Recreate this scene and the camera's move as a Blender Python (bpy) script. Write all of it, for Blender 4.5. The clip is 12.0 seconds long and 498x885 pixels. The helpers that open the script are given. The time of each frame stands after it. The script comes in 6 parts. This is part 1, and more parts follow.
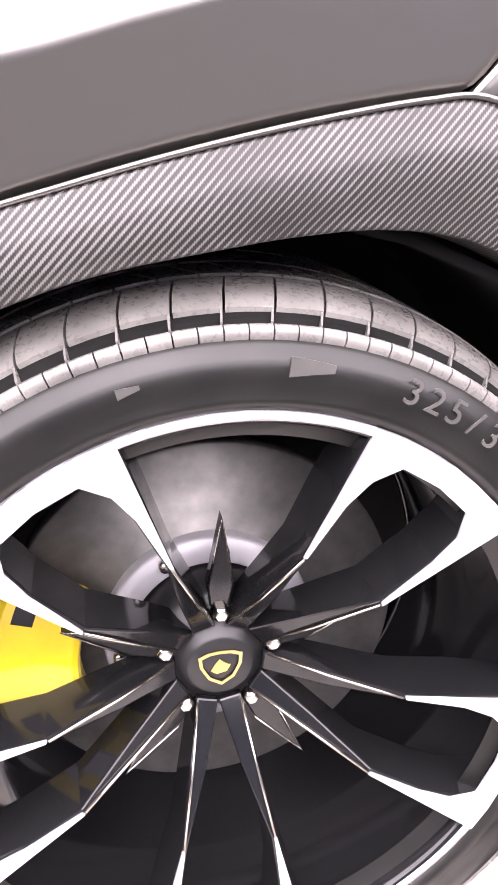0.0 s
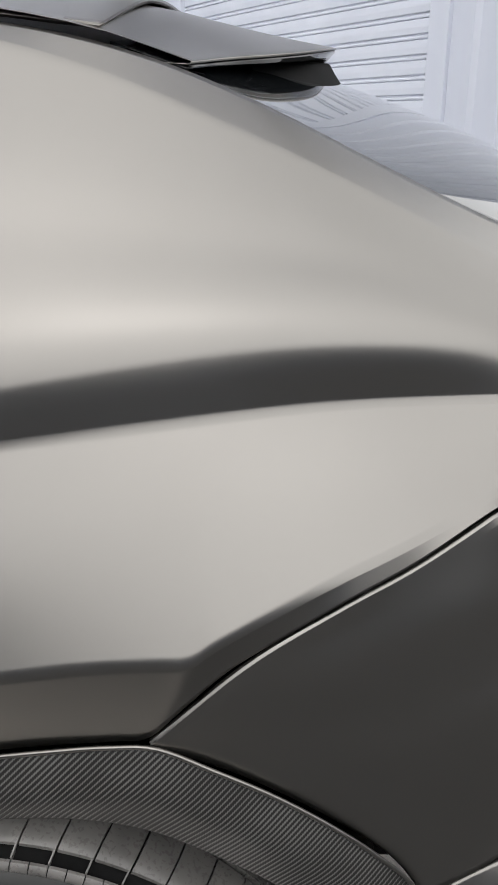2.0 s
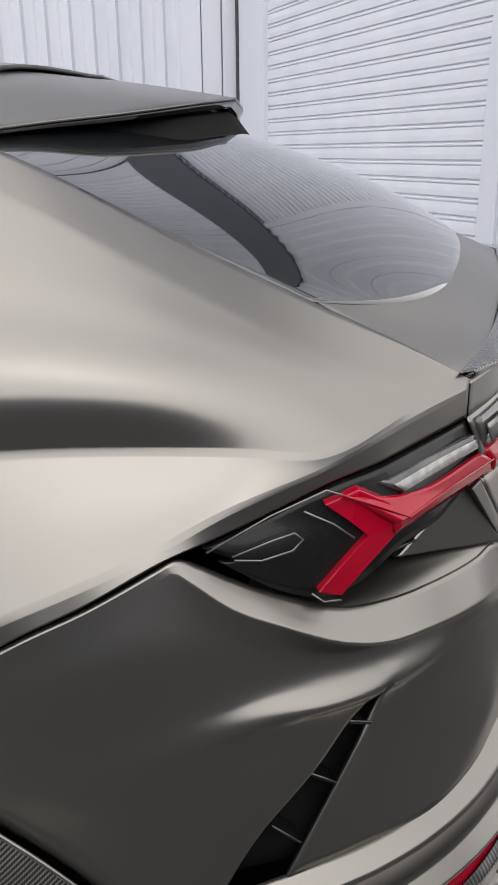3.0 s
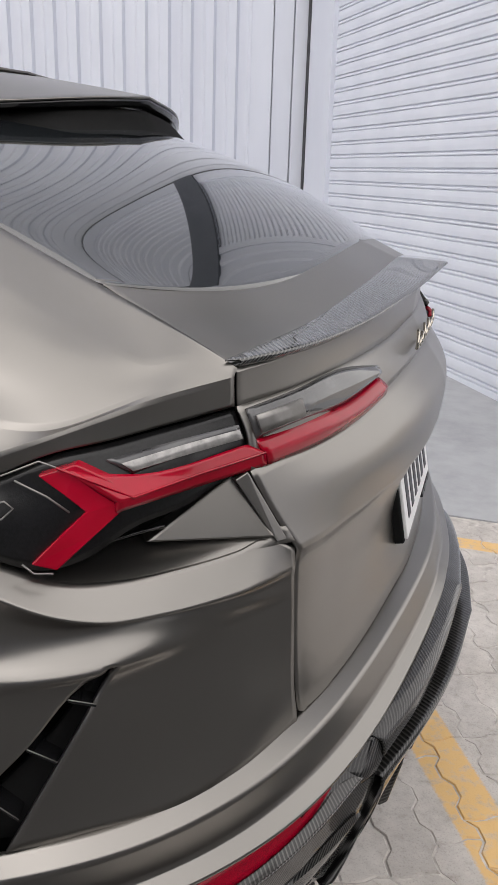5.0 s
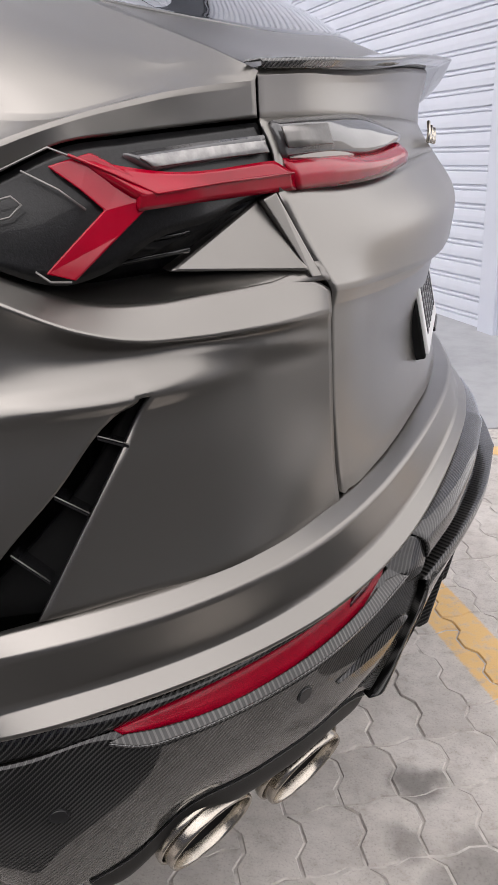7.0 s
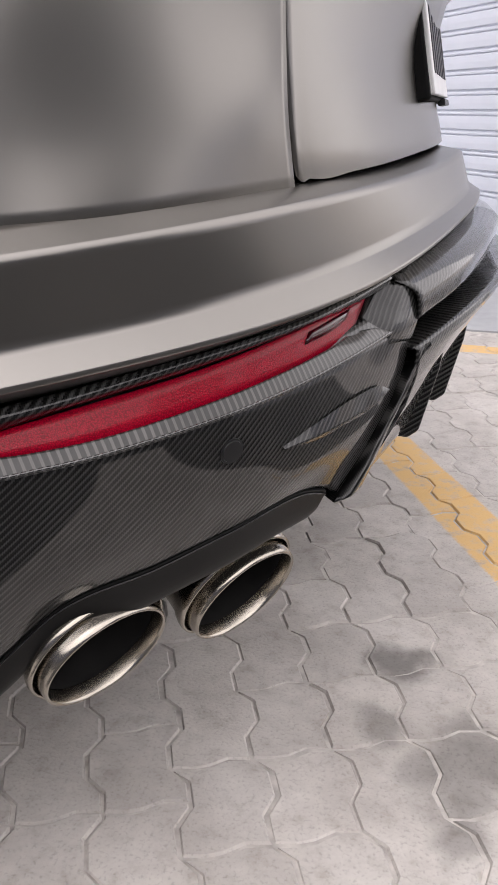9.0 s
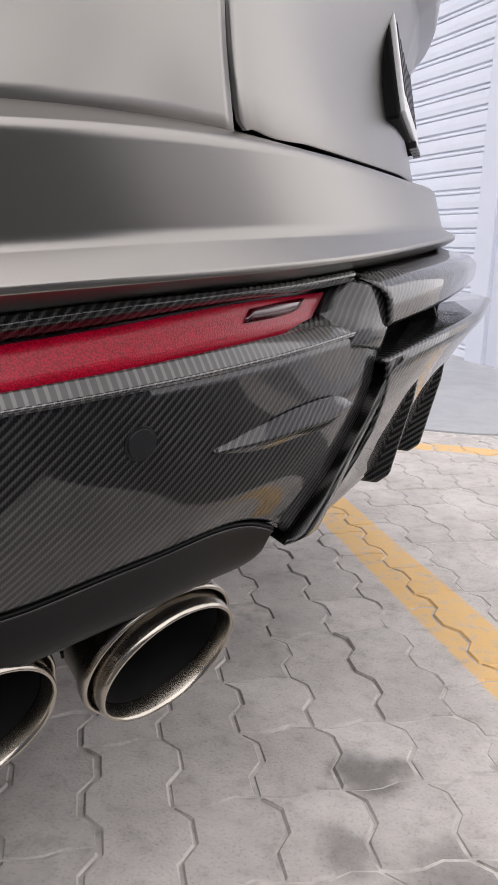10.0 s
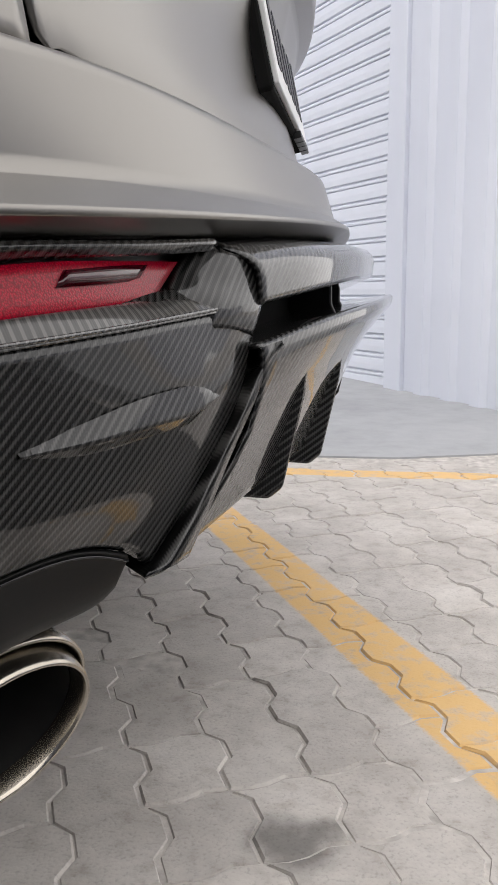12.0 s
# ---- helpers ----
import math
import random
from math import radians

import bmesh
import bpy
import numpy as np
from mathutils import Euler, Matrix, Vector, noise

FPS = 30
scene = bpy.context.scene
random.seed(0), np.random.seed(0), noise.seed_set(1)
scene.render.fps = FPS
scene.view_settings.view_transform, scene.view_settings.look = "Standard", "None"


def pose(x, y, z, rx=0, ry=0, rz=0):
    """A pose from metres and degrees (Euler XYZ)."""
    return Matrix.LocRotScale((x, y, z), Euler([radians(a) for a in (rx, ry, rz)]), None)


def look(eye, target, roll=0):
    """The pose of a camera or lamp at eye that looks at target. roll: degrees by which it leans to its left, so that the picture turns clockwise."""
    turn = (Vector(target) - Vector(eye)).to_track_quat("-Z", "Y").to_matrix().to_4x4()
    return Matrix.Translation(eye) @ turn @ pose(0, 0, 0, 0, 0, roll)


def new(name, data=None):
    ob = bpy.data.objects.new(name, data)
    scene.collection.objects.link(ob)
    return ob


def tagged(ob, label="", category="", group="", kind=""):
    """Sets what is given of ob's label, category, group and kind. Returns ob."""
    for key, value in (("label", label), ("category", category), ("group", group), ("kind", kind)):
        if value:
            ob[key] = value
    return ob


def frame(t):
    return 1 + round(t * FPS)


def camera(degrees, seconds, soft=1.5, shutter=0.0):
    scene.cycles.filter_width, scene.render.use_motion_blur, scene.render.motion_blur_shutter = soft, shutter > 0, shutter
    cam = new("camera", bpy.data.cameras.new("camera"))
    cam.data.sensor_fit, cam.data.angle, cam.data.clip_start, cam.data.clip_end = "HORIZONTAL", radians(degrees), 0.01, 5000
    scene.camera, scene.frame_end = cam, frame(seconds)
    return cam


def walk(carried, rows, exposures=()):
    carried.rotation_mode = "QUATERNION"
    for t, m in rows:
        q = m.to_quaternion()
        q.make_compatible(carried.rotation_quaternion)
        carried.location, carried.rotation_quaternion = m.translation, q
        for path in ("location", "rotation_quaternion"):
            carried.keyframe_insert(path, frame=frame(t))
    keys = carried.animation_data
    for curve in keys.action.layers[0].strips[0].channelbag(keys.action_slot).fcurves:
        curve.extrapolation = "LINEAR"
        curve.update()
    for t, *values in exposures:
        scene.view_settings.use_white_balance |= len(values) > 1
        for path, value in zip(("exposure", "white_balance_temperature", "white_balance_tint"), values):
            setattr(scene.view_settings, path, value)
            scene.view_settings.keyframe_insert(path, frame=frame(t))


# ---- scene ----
# ---- camera and its way ----
cam = camera(34.0, 12.0, soft=1.0)
PATH = [
    (0, (-0.1, -0.564, 0.894), (0.275, 1.244, 0.125), -1.6),
    (0.5, (-0.096, -0.654, 1.14), (0.223, 1.127, 0.289), 0.2),
    (1, (-0.055, -0.689, 1.311), (0.193, 1.047, 0.348), 2.1),
    (1.2, (-0.029, -0.66, 1.373), (0.216, 1.099, 0.452), 2.7),
    (1.5, (0.074, -0.616, 1.434), (0.186, 1.19, 0.583), 3.8),
    (1.8, (0.19, -0.591, 1.428), (0.189, 1.26, 0.671), 1.8),
    (2, (0.296, -0.589, 1.423), (0.221, 1.275, 0.701), 0.4),
    (2.2, (0.411, -0.6, 1.444), (0.284, 1.268, 0.742), 1.2),
    (2.5, (0.57, -0.609, 1.475), (0.272, 1.243, 0.783), 0.0),
    (3, (0.695, -0.574, 1.464), (0.345, 1.276, 0.788), -0.6),
    (3.5, (0.801, -0.517, 1.458), (0.451, 1.333, 0.783), -0.5),
    (3.7, (0.84, -0.506, 1.454), (0.498, 1.341, 0.767), 0.9),
    (5.3, (1.045, -0.5, 1.399), (0.485, 1.327, 0.809), 2.0),
    (5.5, (1.036, -0.516, 1.375), (0.471, 1.316, 0.803), 2.2),
    (6, (1.0, -0.531, 1.299), (0.436, 1.295, 0.709), 0.8),
    (6.5, (0.984, -0.533, 1.235), (0.479, 1.295, 0.599), -0.9),
    (7, (0.972, -0.517, 1.146), (0.504, 1.31, 0.48), -1.5),
    (7.5, (0.968, -0.493, 1.06), (0.485, 1.3, 0.318), -1.4),
    (7.7, (0.978, -0.471, 1.027), (0.501, 1.309, 0.25), -1.3),
    (9.3, (0.999, -0.286, 0.765), (0.528, 1.513, 0.03), 0.6),
    (9.5, (0.996, -0.263, 0.734), (0.531, 1.56, 0.054), 1.0),
    (10, (1.004, -0.192, 0.68), (0.559, 1.7, 0.208), 1.9),
    (10.5, (1.016, -0.122, 0.646), (0.592, 1.785, 0.22), 0.4),
    (11, (1.028, -0.062, 0.64), (0.628, 1.866, 0.291), -0.9),
    (11.5, (1.045, -0.014, 0.624), (0.723, 1.926, 0.259), -0.8),
    (12, (1.031, -0.064, 0.626), (0.747, 1.881, 0.259), -0.6),
]
walk(cam, [(t, look(eye, target, roll)) for t, eye, target, roll in PATH],
     exposures=((0.0, 2.2, 6500, 28), (0.15, 1.7, 6500, 27), (0.3, 1.2, 6450, 24), (0.5, 0.8, 6400, 20), (0.7, 0.55, 6350, 16), (1.0, 0.22, 6250, 11), (1.5, -0.12, 6250, 9), (2.0, -0.2, 6350, 10), (2.5, -0.2, 6450, 11), (3.5, -0.15, 6500, 12), (5.5, -0.25, 6550, 13), (6.5, -0.15, 6500, 14), (7.5, 0.05, 6500, 16), (9.3, 0.0, 6500, 17), (10.2, 0.1, 6400, 15), (11.5, -0.05, 6500, 12), (12.0, -0.05, 6500, 12)))


# ---- world and light: a bright overcast sky ----
world = bpy.data.worlds.new("sky")
scene.world = world
world.use_nodes = True
_n, _l = world.node_tree.nodes, world.node_tree.links
_sky = _n.new("ShaderNodeTexSky")
_sky.sky_type = "NISHITA"
_sky.sun_disc = False
_sky.sun_elevation = radians(62)
_sky.sun_rotation = radians(200)
_sky.dust_density = 6.0
_sky.ozone_density = 1.0
_sat = _n.new("ShaderNodeHueSaturation")
_sat.inputs["Saturation"].default_value = 0.25
_l.new(_sky.outputs[0], _sat.inputs["Color"])
_cloud = _n.new("ShaderNodeMix")
_cloud.data_type = "RGBA"
_cloud.inputs[0].default_value = 0.75
_cloud.inputs[7].default_value = (16.6, 16.4, 16.0, 1)
_l.new(_sat.outputs[0], _cloud.inputs[6])
_l.new(_cloud.outputs[2], _n["Background"].inputs["Color"])
_n["Background"].inputs["Strength"].default_value = 0.15
sun = new("sun", bpy.data.lights.new("sun", "SUN"))
sun.data.energy = 0.5
sun.data.angle = radians(90)
sun.data.color = (1.0, 0.98, 0.95)
sun.matrix_world = look((0.5, -5, 8), (0.5, 1.0, 0))


# ---- materials ----
def node_mat(name):
    m = bpy.data.materials.new(name)
    m.use_nodes = True
    return m, m.node_tree.nodes, m.node_tree.links, m.node_tree.nodes["Principled BSDF"]


def ramp(nodes, stops):
    r = nodes.new("ShaderNodeValToRGB")
    e = r.color_ramp.elements
    while len(e) < len(stops):
        e.new(0.5)
    for k, (p, c) in enumerate(stops):
        e[k].position = p
        e[k].color = (*c, 1) if len(c) == 3 else c
    return r


def noise_tex(nodes, links, scale, detail=4.0, rough=0.55, coord="Object", stretch=None):
    tc = nodes.new("ShaderNodeTexCoord")
    n = nodes.new("ShaderNodeTexNoise")
    n.inputs["Scale"].default_value = scale
    n.inputs["Detail"].default_value = detail
    n.inputs["Roughness"].default_value = rough
    if stretch:
        mp = nodes.new("ShaderNodeMapping")
        mp.inputs["Scale"].default_value = stretch
        links.new(tc.outputs[coord], mp.inputs[0])
        links.new(mp.outputs[0], n.inputs["Vector"])
    else:
        links.new(tc.outputs[coord], n.inputs["Vector"])
    return n


def bump(nodes, links, src, bsdf, strength, dist=0.002):
    b = nodes.new("ShaderNodeBump")
    b.inputs["Strength"].default_value = strength
    b.inputs["Distance"].default_value = dist
    links.new(src, b.inputs["Height"])
    links.new(b.outputs[0], bsdf.inputs["Normal"])
    return b


def surface(name, c0, c1, rough=(0.4, 0.5), metal=0.0, scale=8.0, fine=120.0, bumpy=0.1, coat=0.0, spec=0.5, stretch=None):
    """A surface whose colour and gloss wander between two values, with a fine relief."""
    m, n, l, b = node_mat(name)
    a = noise_tex(n, l, scale, stretch=stretch)
    r = ramp(n, [(0.3, c0), (0.7, c1)])
    l.new(a.outputs["Fac"], r.inputs[0])
    l.new(r.outputs[0], b.inputs["Base Color"])
    f = noise_tex(n, l, fine, 3)
    mr = n.new("ShaderNodeMapRange")
    mr.inputs["To Min"].default_value, mr.inputs["To Max"].default_value = rough
    l.new(f.outputs["Fac"], mr.inputs["Value"])
    l.new(mr.outputs[0], b.inputs["Roughness"])
    b.inputs["Metallic"].default_value = metal
    b.inputs["Coat Weight"].default_value = coat
    b.inputs["Coat Roughness"].default_value = 0.03
    b.inputs["Specular IOR Level"].default_value = spec
    if bumpy:
        bump(n, l, f.outputs["Fac"], b, bumpy, 0.001)
    return m


def carbon(name, period=0.0066, dark=(0.0015, 0.0015, 0.0015), light=(0.056, 0.0545, 0.053), coat_rough=0.03, way=(0.75, 0.66, -1.0), coat=1.0, ior=1.44):
    """Twill-woven carbon fibre under clear lacquer: diagonal ribs, each broken into short tows."""
    m, n, l, b = node_mat(name)
    tc = n.new("ShaderNodeTexCoord")

    def math_node(op, a, c=None):
        k = n.new("ShaderNodeMath")
        k.operation = op
        for i, v in enumerate((a, c)):
            if v is None:
                continue
            if isinstance(v, (int, float)):
                k.inputs[i].default_value = v
            else:
                l.new(v, k.inputs[i])
        return k.outputs[0]

    def along(direction, length):
        d = n.new("ShaderNodeVectorMath")
        d.operation = "DOT_PRODUCT"
        l.new(tc.outputs["Object"], d.inputs[0])
        d.inputs[1].default_value = direction
        return math_node("DIVIDE", math_node("ADD", d.outputs["Value"], 10.0), length)
    rib = math_node("PINGPONG", along(way, period), 0.5)
    tow = math_node("PINGPONG", along((way[0], way[1], 0.0), period / 4.0), 0.5)
    hump = math_node("ADD", math_node("MULTIPLY", rib, 1.6), math_node("MULTIPLY", tow, 0.5))
    big = noise_tex(n, l, 9.0, 3)
    shade = math_node("MULTIPLY", hump, math_node("ADD", math_node("MULTIPLY", big.outputs["Fac"], 0.9), 0.55))
    r = ramp(n, [(0.46, dark), (0.84, light)])
    l.new(shade, r.inputs[0])
    l.new(r.outputs[0], b.inputs["Base Color"])
    b.inputs["Roughness"].default_value = 0.38
    b.inputs["Specular IOR Level"].default_value = 0.12
    b.inputs["Coat Weight"].default_value = coat
    b.inputs["Coat Roughness"].default_value = coat_rough
    b.inputs["Coat IOR"].default_value = ior
    bump(n, l, hump, b, 0.35, 0.0008)
    return m


PAINT = surface("satin_bronze_grey_paint", (0.231, 0.220, 0.206), (0.249, 0.238, 0.223), (0.275, 0.315), 0.95, 2.0, 2500.0, 0.015)
GLOSS_BLACK = surface("gloss_black_plastic", (0.006, 0.006, 0.007), (0.012, 0.012, 0.013), (0.06, 0.12), 0.0, 5.0, 300.0, 0.01)
SATIN_BLACK = surface("satin_black_plastic", (0.006, 0.006, 0.007), (0.014, 0.014, 0.015), (0.32, 0.45), 0.0, 9.0, 700.0, 0.08)
MATT_BLACK = surface("matt_black_liner", (0.004, 0.004, 0.004), (0.010, 0.010, 0.010), (0.8, 0.95), 0.0, 6.0, 200.0, 0.2, spec=0.15)
CARBON = carbon("lacquered_carbon_twill")
CARBON_LIP = carbon("clear_lacquered_carbon", 0.0052, (0.010, 0.010, 0.010), (0.10, 0.099, 0.097), 0.03, (0.75, 0.66, -1.0), 1.0, 1.85)
CARBON_DRY = carbon("carbon_twill_trim", 0.0064, (0.022, 0.021, 0.020), (0.15, 0.145, 0.139), 0.15, (1.0, 0.0, -1.0), 0.5)
CARBON_RIB = carbon("ribbed_carbon_ledge", 0.0062, (0.030, 0.029, 0.028), (0.110, 0.105, 0.100), 0.10, (0.62, 0.78, 0.0))
RUBBER = surface("tyre_rubber", (0.005, 0.005, 0.0046), (0.012, 0.0115, 0.0105), (0.26, 0.40), 0.0, 14.0, 260.0, 0.08, spec=0.38)
# tread blocks in pale grey, far lighter than the sidewall rubber
TREAD = surface("pale_tread_rubber", (0.11, 0.105, 0.10), (0.21, 0.20, 0.188), (0.24, 0.32), 0.0, 14.0, 200.0, 0.03)
RUBBER_LETTER = surface("moulded_tyre_lettering", (0.055, 0.053, 0.050), (0.085, 0.082, 0.078), (0.5, 0.6), 0.0, 20.0, 300.0, 0.05)
MACHINED = surface("machined_aluminium", (0.46, 0.45, 0.475), (0.54, 0.53, 0.555), (0.42, 0.52), 0.35, 6.0, 900.0, 0.03)
CAST = surface("brushed_brake_metal", (0.16, 0.155, 0.15), (0.28, 0.27, 0.26), (0.35, 0.5), 0.8, 25.0, 300.0, 0.08)
CHROME = surface("polished_steel", (0.50, 0.465, 0.41), (0.60, 0.56, 0.50), (0.14, 0.26), 1.0, 8.0, 200.0, 0.02)
YELLOW_CALIPER = surface("yellow_caliper_paint", (0.75, 0.52, 0.01), (0.85, 0.62, 0.02), (0.25, 0.35), 0.0, 20.0, 150.0, 0.03, coat=0.5)
PIPE_BLACK = surface("dull_black_plastic", (0.004, 0.004, 0.004), (0.009, 0.009, 0.009), (0.38, 0.52), 0.0, 9.0, 700.0, 0.06, spec=0.22)
NICKEL = surface("brushed_nickel", (0.38, 0.35, 0.305), (0.46, 0.425, 0.375), (0.19, 0.26), 1.0, 10.0, 60.0, 0.0)
GOLD = surface("gold_badge_metal", (0.60, 0.42, 0.15), (0.75, 0.55, 0.22), (0.25, 0.35), 0.9, 40.0, 400.0, 0.03)
SOOT = surface("sooty_pipe_inside", (0.006, 0.006, 0.006), (0.02, 0.019, 0.018), (0.6, 0.8), 0.2, 15.0, 120.0, 0.1, spec=0.2)
RED_LENS = surface("red_lamp_lens", (0.25, 0.0, 0.010), (0.37, 0.001, 0.018), (0.10, 0.16), 0.0, 9.0, 500.0, 0.01, coat=0.25, spec=0.35)
FOG_LENS = surface("smoked_red_lens", (0.030, 0.0, 0.003), (0.055, 0.001, 0.006), (0.08, 0.14), 0.0, 9.0, 500.0, 0.01, coat=0.5)
PALE_GUIDE = surface("pale_lamp_guide", (0.20, 0.195, 0.19), (0.36, 0.35, 0.34), (0.12, 0.22), 0.3, 90.0, 300.0, 0.05, coat=0.6)
CLEAR_LENS = surface("smoked_clear_lens", (0.03, 0.03, 0.033), (0.075, 0.074, 0.076), (0.06, 0.12), 0.0, 25.0, 300.0, 0.01, coat=0.7)
LAMP_BLACK = surface("lamp_black_mesh", (0.004, 0.004, 0.004), (0.010, 0.010, 0.011), (0.25, 0.4), 0.0, 300.0, 600.0, 0.25, coat=0.2, spec=0.3)
TINTED = surface("tinted_rear_glass", (0.012, 0.014, 0.016), (0.016, 0.018, 0.02), (0.015, 0.02), 0.0, 3.0, 50.0, 0.0, coat=1.0, spec=0.9)
WHITE_PLATE = surface("white_number_plate", (0.72, 0.72, 0.72), (0.80, 0.80, 0.80), (0.35, 0.45), 0.0, 12.0, 200.0, 0.02)
INK = surface("dark_plate_ink", (0.02, 0.02, 0.03), (0.04, 0.04, 0.05), (0.5, 0.6), 0.0, 20.0, 200.0, 0.0)


def reflector_mat():
    """Red plastic with a grid of small prisms."""
    m, n, l, b = node_mat("red_prism_reflector")
    tc = n.new("ShaderNodeTexCoord")
    v = n.new("ShaderNodeTexVoronoi")
    v.inputs["Scale"].default_value = 800.0
    l.new(tc.outputs["Object"], v.inputs["Vector"])
    r = ramp(n, [(0.0, (0.52, 0.001, 0.026)), (0.7, (0.20, 0.0, 0.010))])
    l.new(v.outputs["Distance"], r.inputs[0])
    l.new(r.outputs[0], b.inputs["Base Color"])
    b.inputs["Roughness"].default_value = 0.3
    b.inputs["Coat Weight"].default_value = 0.2
    b.inputs["Specular IOR Level"].default_value = 0.2
    b.inputs["Coat Roughness"].default_value = 0.04
    bump(n, l, v.outputs["Distance"], b, 0.25, 0.001)
    return m


REFLECTOR = reflector_mat()


# ---- shaping tools ----
def run(points, n, lo=None, hi=None):
    """n points along a smooth curve through the given ones, spaced evenly by x + y."""
    p = np.array(points, float)
    w = p[:, 0] + p[:, 1]
    order = np.argsort(w)
    p, w = p[order], w[order]
    keep = np.r_[True, np.diff(w) > 1e-5]
    p, w = p[keep], w[keep]
    slope = np.diff(p, axis=0) / np.diff(w)[:, None]
    tan = np.empty_like(p)
    tan[0], tan[-1] = slope[0], slope[-1]
    for k in range(1, len(p) - 1):
        h0, h1 = w[k] - w[k - 1], w[k + 1] - w[k]
        tan[k] = (slope[k - 1] * h1 + slope[k] * h0) / (h0 + h1)
    s = np.linspace(w[0] if lo is None else lo, w[-1] if hi is None else hi, n)
    k = np.clip(np.searchsorted(w, s) - 1, 0, len(w) - 2)
    h = (w[k + 1] - w[k])[:, None]
    f = np.clip((s - w[k])[:, None] / h, 0, 1)
    return ((2 * f**3 - 3 * f**2 + 1) * p[k] + (f**3 - 2 * f**2 + f) * h * tan[k]
            + (-2 * f**3 + 3 * f**2) * p[k + 1] + (f**3 - f**2) * h * tan[k + 1])


def full(points, n):
    """A curve from the left side to the right side of the car."""
    a = run(points, n)
    b = a[::-1][1:].copy() if abs(a[-1][1] - 1) < 1e-3 else a[::-1].copy()
    b[:, 1] = 2 - b[:, 1]
    return np.vstack([a, b])


def profile(rows, sharp, r, seg):
    """Runs across the rows at each station: smooth, but for the sharp rows, which get a small chamfer."""
    rows = np.array(rows)
    m = len(rows)
    out = []
    d = np.linalg.norm(np.diff(rows, axis=0), axis=2)
    for k in range(m - 1):
        a, b = rows[k], rows[k + 1]
        ta = b - a if k == 0 or k in sharp else None
        tb = b - a if k + 1 == m - 1 or k + 1 in sharp else None
        h = np.maximum(d[k], 1e-6)[:, None]
        if ta is None:
            g = np.maximum(d[k - 1], 1e-6)[:, None]
            ta = ((a - rows[k - 1]) / g * h + (b - a) / h * g) / (g + h) * h
        if tb is None:
            g = np.maximum(d[k + 1], 1e-6)[:, None]
            tb = ((rows[k + 2] - b) / g * h + (b - a) / h * g) / (g + h) * h
        lo = np.where(k in sharp, np.minimum(r / h, 0.3), 0.0)
        hi = np.where(k + 1 in sharp, 1 - np.minimum(r / h, 0.3), 1.0)
        last = k + 1 == m - 1 or k + 1 in sharp
        steps = [i / seg for i in range(seg + 1)]
        if k in sharp:
            steps.insert(1, 0.3 / seg)
        if k + 1 in sharp:
            steps.insert(-1, 1 - 0.3 / seg)
        for q in steps if last else steps[:-1]:
            f = lo + (hi - lo) * q
            out.append((2 * f**3 - 3 * f**2 + 1) * a + (f**3 - 2 * f**2 + f) * ta + (-2 * f**3 + 3 * f**2) * b + (f**3 - f**2) * tb)
    return np.array(out)


def grid_mesh(bm, g, outward):
    """A sheet of quads over a grid of places, turned to face away from the place outward."""
    m, n = g.shape[:2]
    vs = [[bm.verts.new(g[i][j]) for j in range(n)] for i in range(m)]
    layer = bm.loops.layers.uv.verify()
    along = np.r_[0, np.cumsum(np.linalg.norm(np.diff(g[m // 2], axis=0), axis=1))]
    down = np.vstack([np.zeros(n), np.cumsum(np.linalg.norm(np.diff(g, axis=0), axis=2), axis=0)])
    mid = g[m // 2][n // 2]
    nrm = np.cross(g[min(m // 2 + 1, m - 1)][n // 2] - g[max(m // 2 - 1, 0)][n // 2], g[m // 2][min(n // 2 + 1, n - 1)] - g[m // 2][max(n // 2 - 1, 0)])
    flip = np.dot(nrm, mid - np.array(outward)) < 0
    for i in range(m - 1):
        for j in range(n - 1):
            idx = [(i, j), (i + 1, j), (i + 1, j + 1), (i, j + 1)]
            if flip:
                idx.reverse()
            try:
                f = bm.faces.new([vs[a][b] for a, b in idx])
            except ValueError:
                continue
            f.smooth = True
            for lp, (a, b) in zip(f.loops, idx):
                lp[layer].uv = (along[b], down[a][b])


def part(name, bm, material, parent=None, label="", thick=0.0, bevel=0.0, flip_y=False, smooth=None, weighted=False):
    """Links a bmesh as one mesh object under a thing or a part."""
    if flip_y:
        for v in bm.verts:
            v.co.y = 2 - v.co.y
        bmesh.ops.reverse_faces(bm, faces=bm.faces)
    me = bpy.data.meshes.new(name)
    bm.to_mesh(me)
    bm.free()
    me.materials.append(material)
    ob = new(name, me)
    if parent is not None:
        ob.parent = parent
    if label:
        tagged(ob, label)
    if smooth:
        me.shade_smooth()
        me.set_sharp_from_angle(angle=radians(smooth))
    if thick:
        s = ob.modifiers.new("thickness", "SOLIDIFY")
        s.thickness, s.offset = thick, -1
    if weighted:
        wn = ob.modifiers.new("normals", "WEIGHTED_NORMAL")
        wn.keep_sharp = True
    if bevel:
        b = ob.modifiers.new("edge", "BEVEL")
        b.width, b.segments, b.limit_method, b.angle_limit = bevel, 2, "ANGLE", radians(35)
    return ob


CORE = (0.2, 1.0, 0.85)


def sheet(name, rows, material, parent, sharp=(), r=0.003, seg=4, n=60, whole=False, thick=0.006, flip_y=False, label="", core=CORE):
    """A panel lofted over character lines."""
    curves = [full(c, n) if whole else run(c, n) for c in rows]
    bm = bmesh.new()
    grid_mesh(bm, profile(curves, set(sharp), r, seg), core)
    return part(name, bm, material, parent, label, thick, flip_y=flip_y, weighted=True)


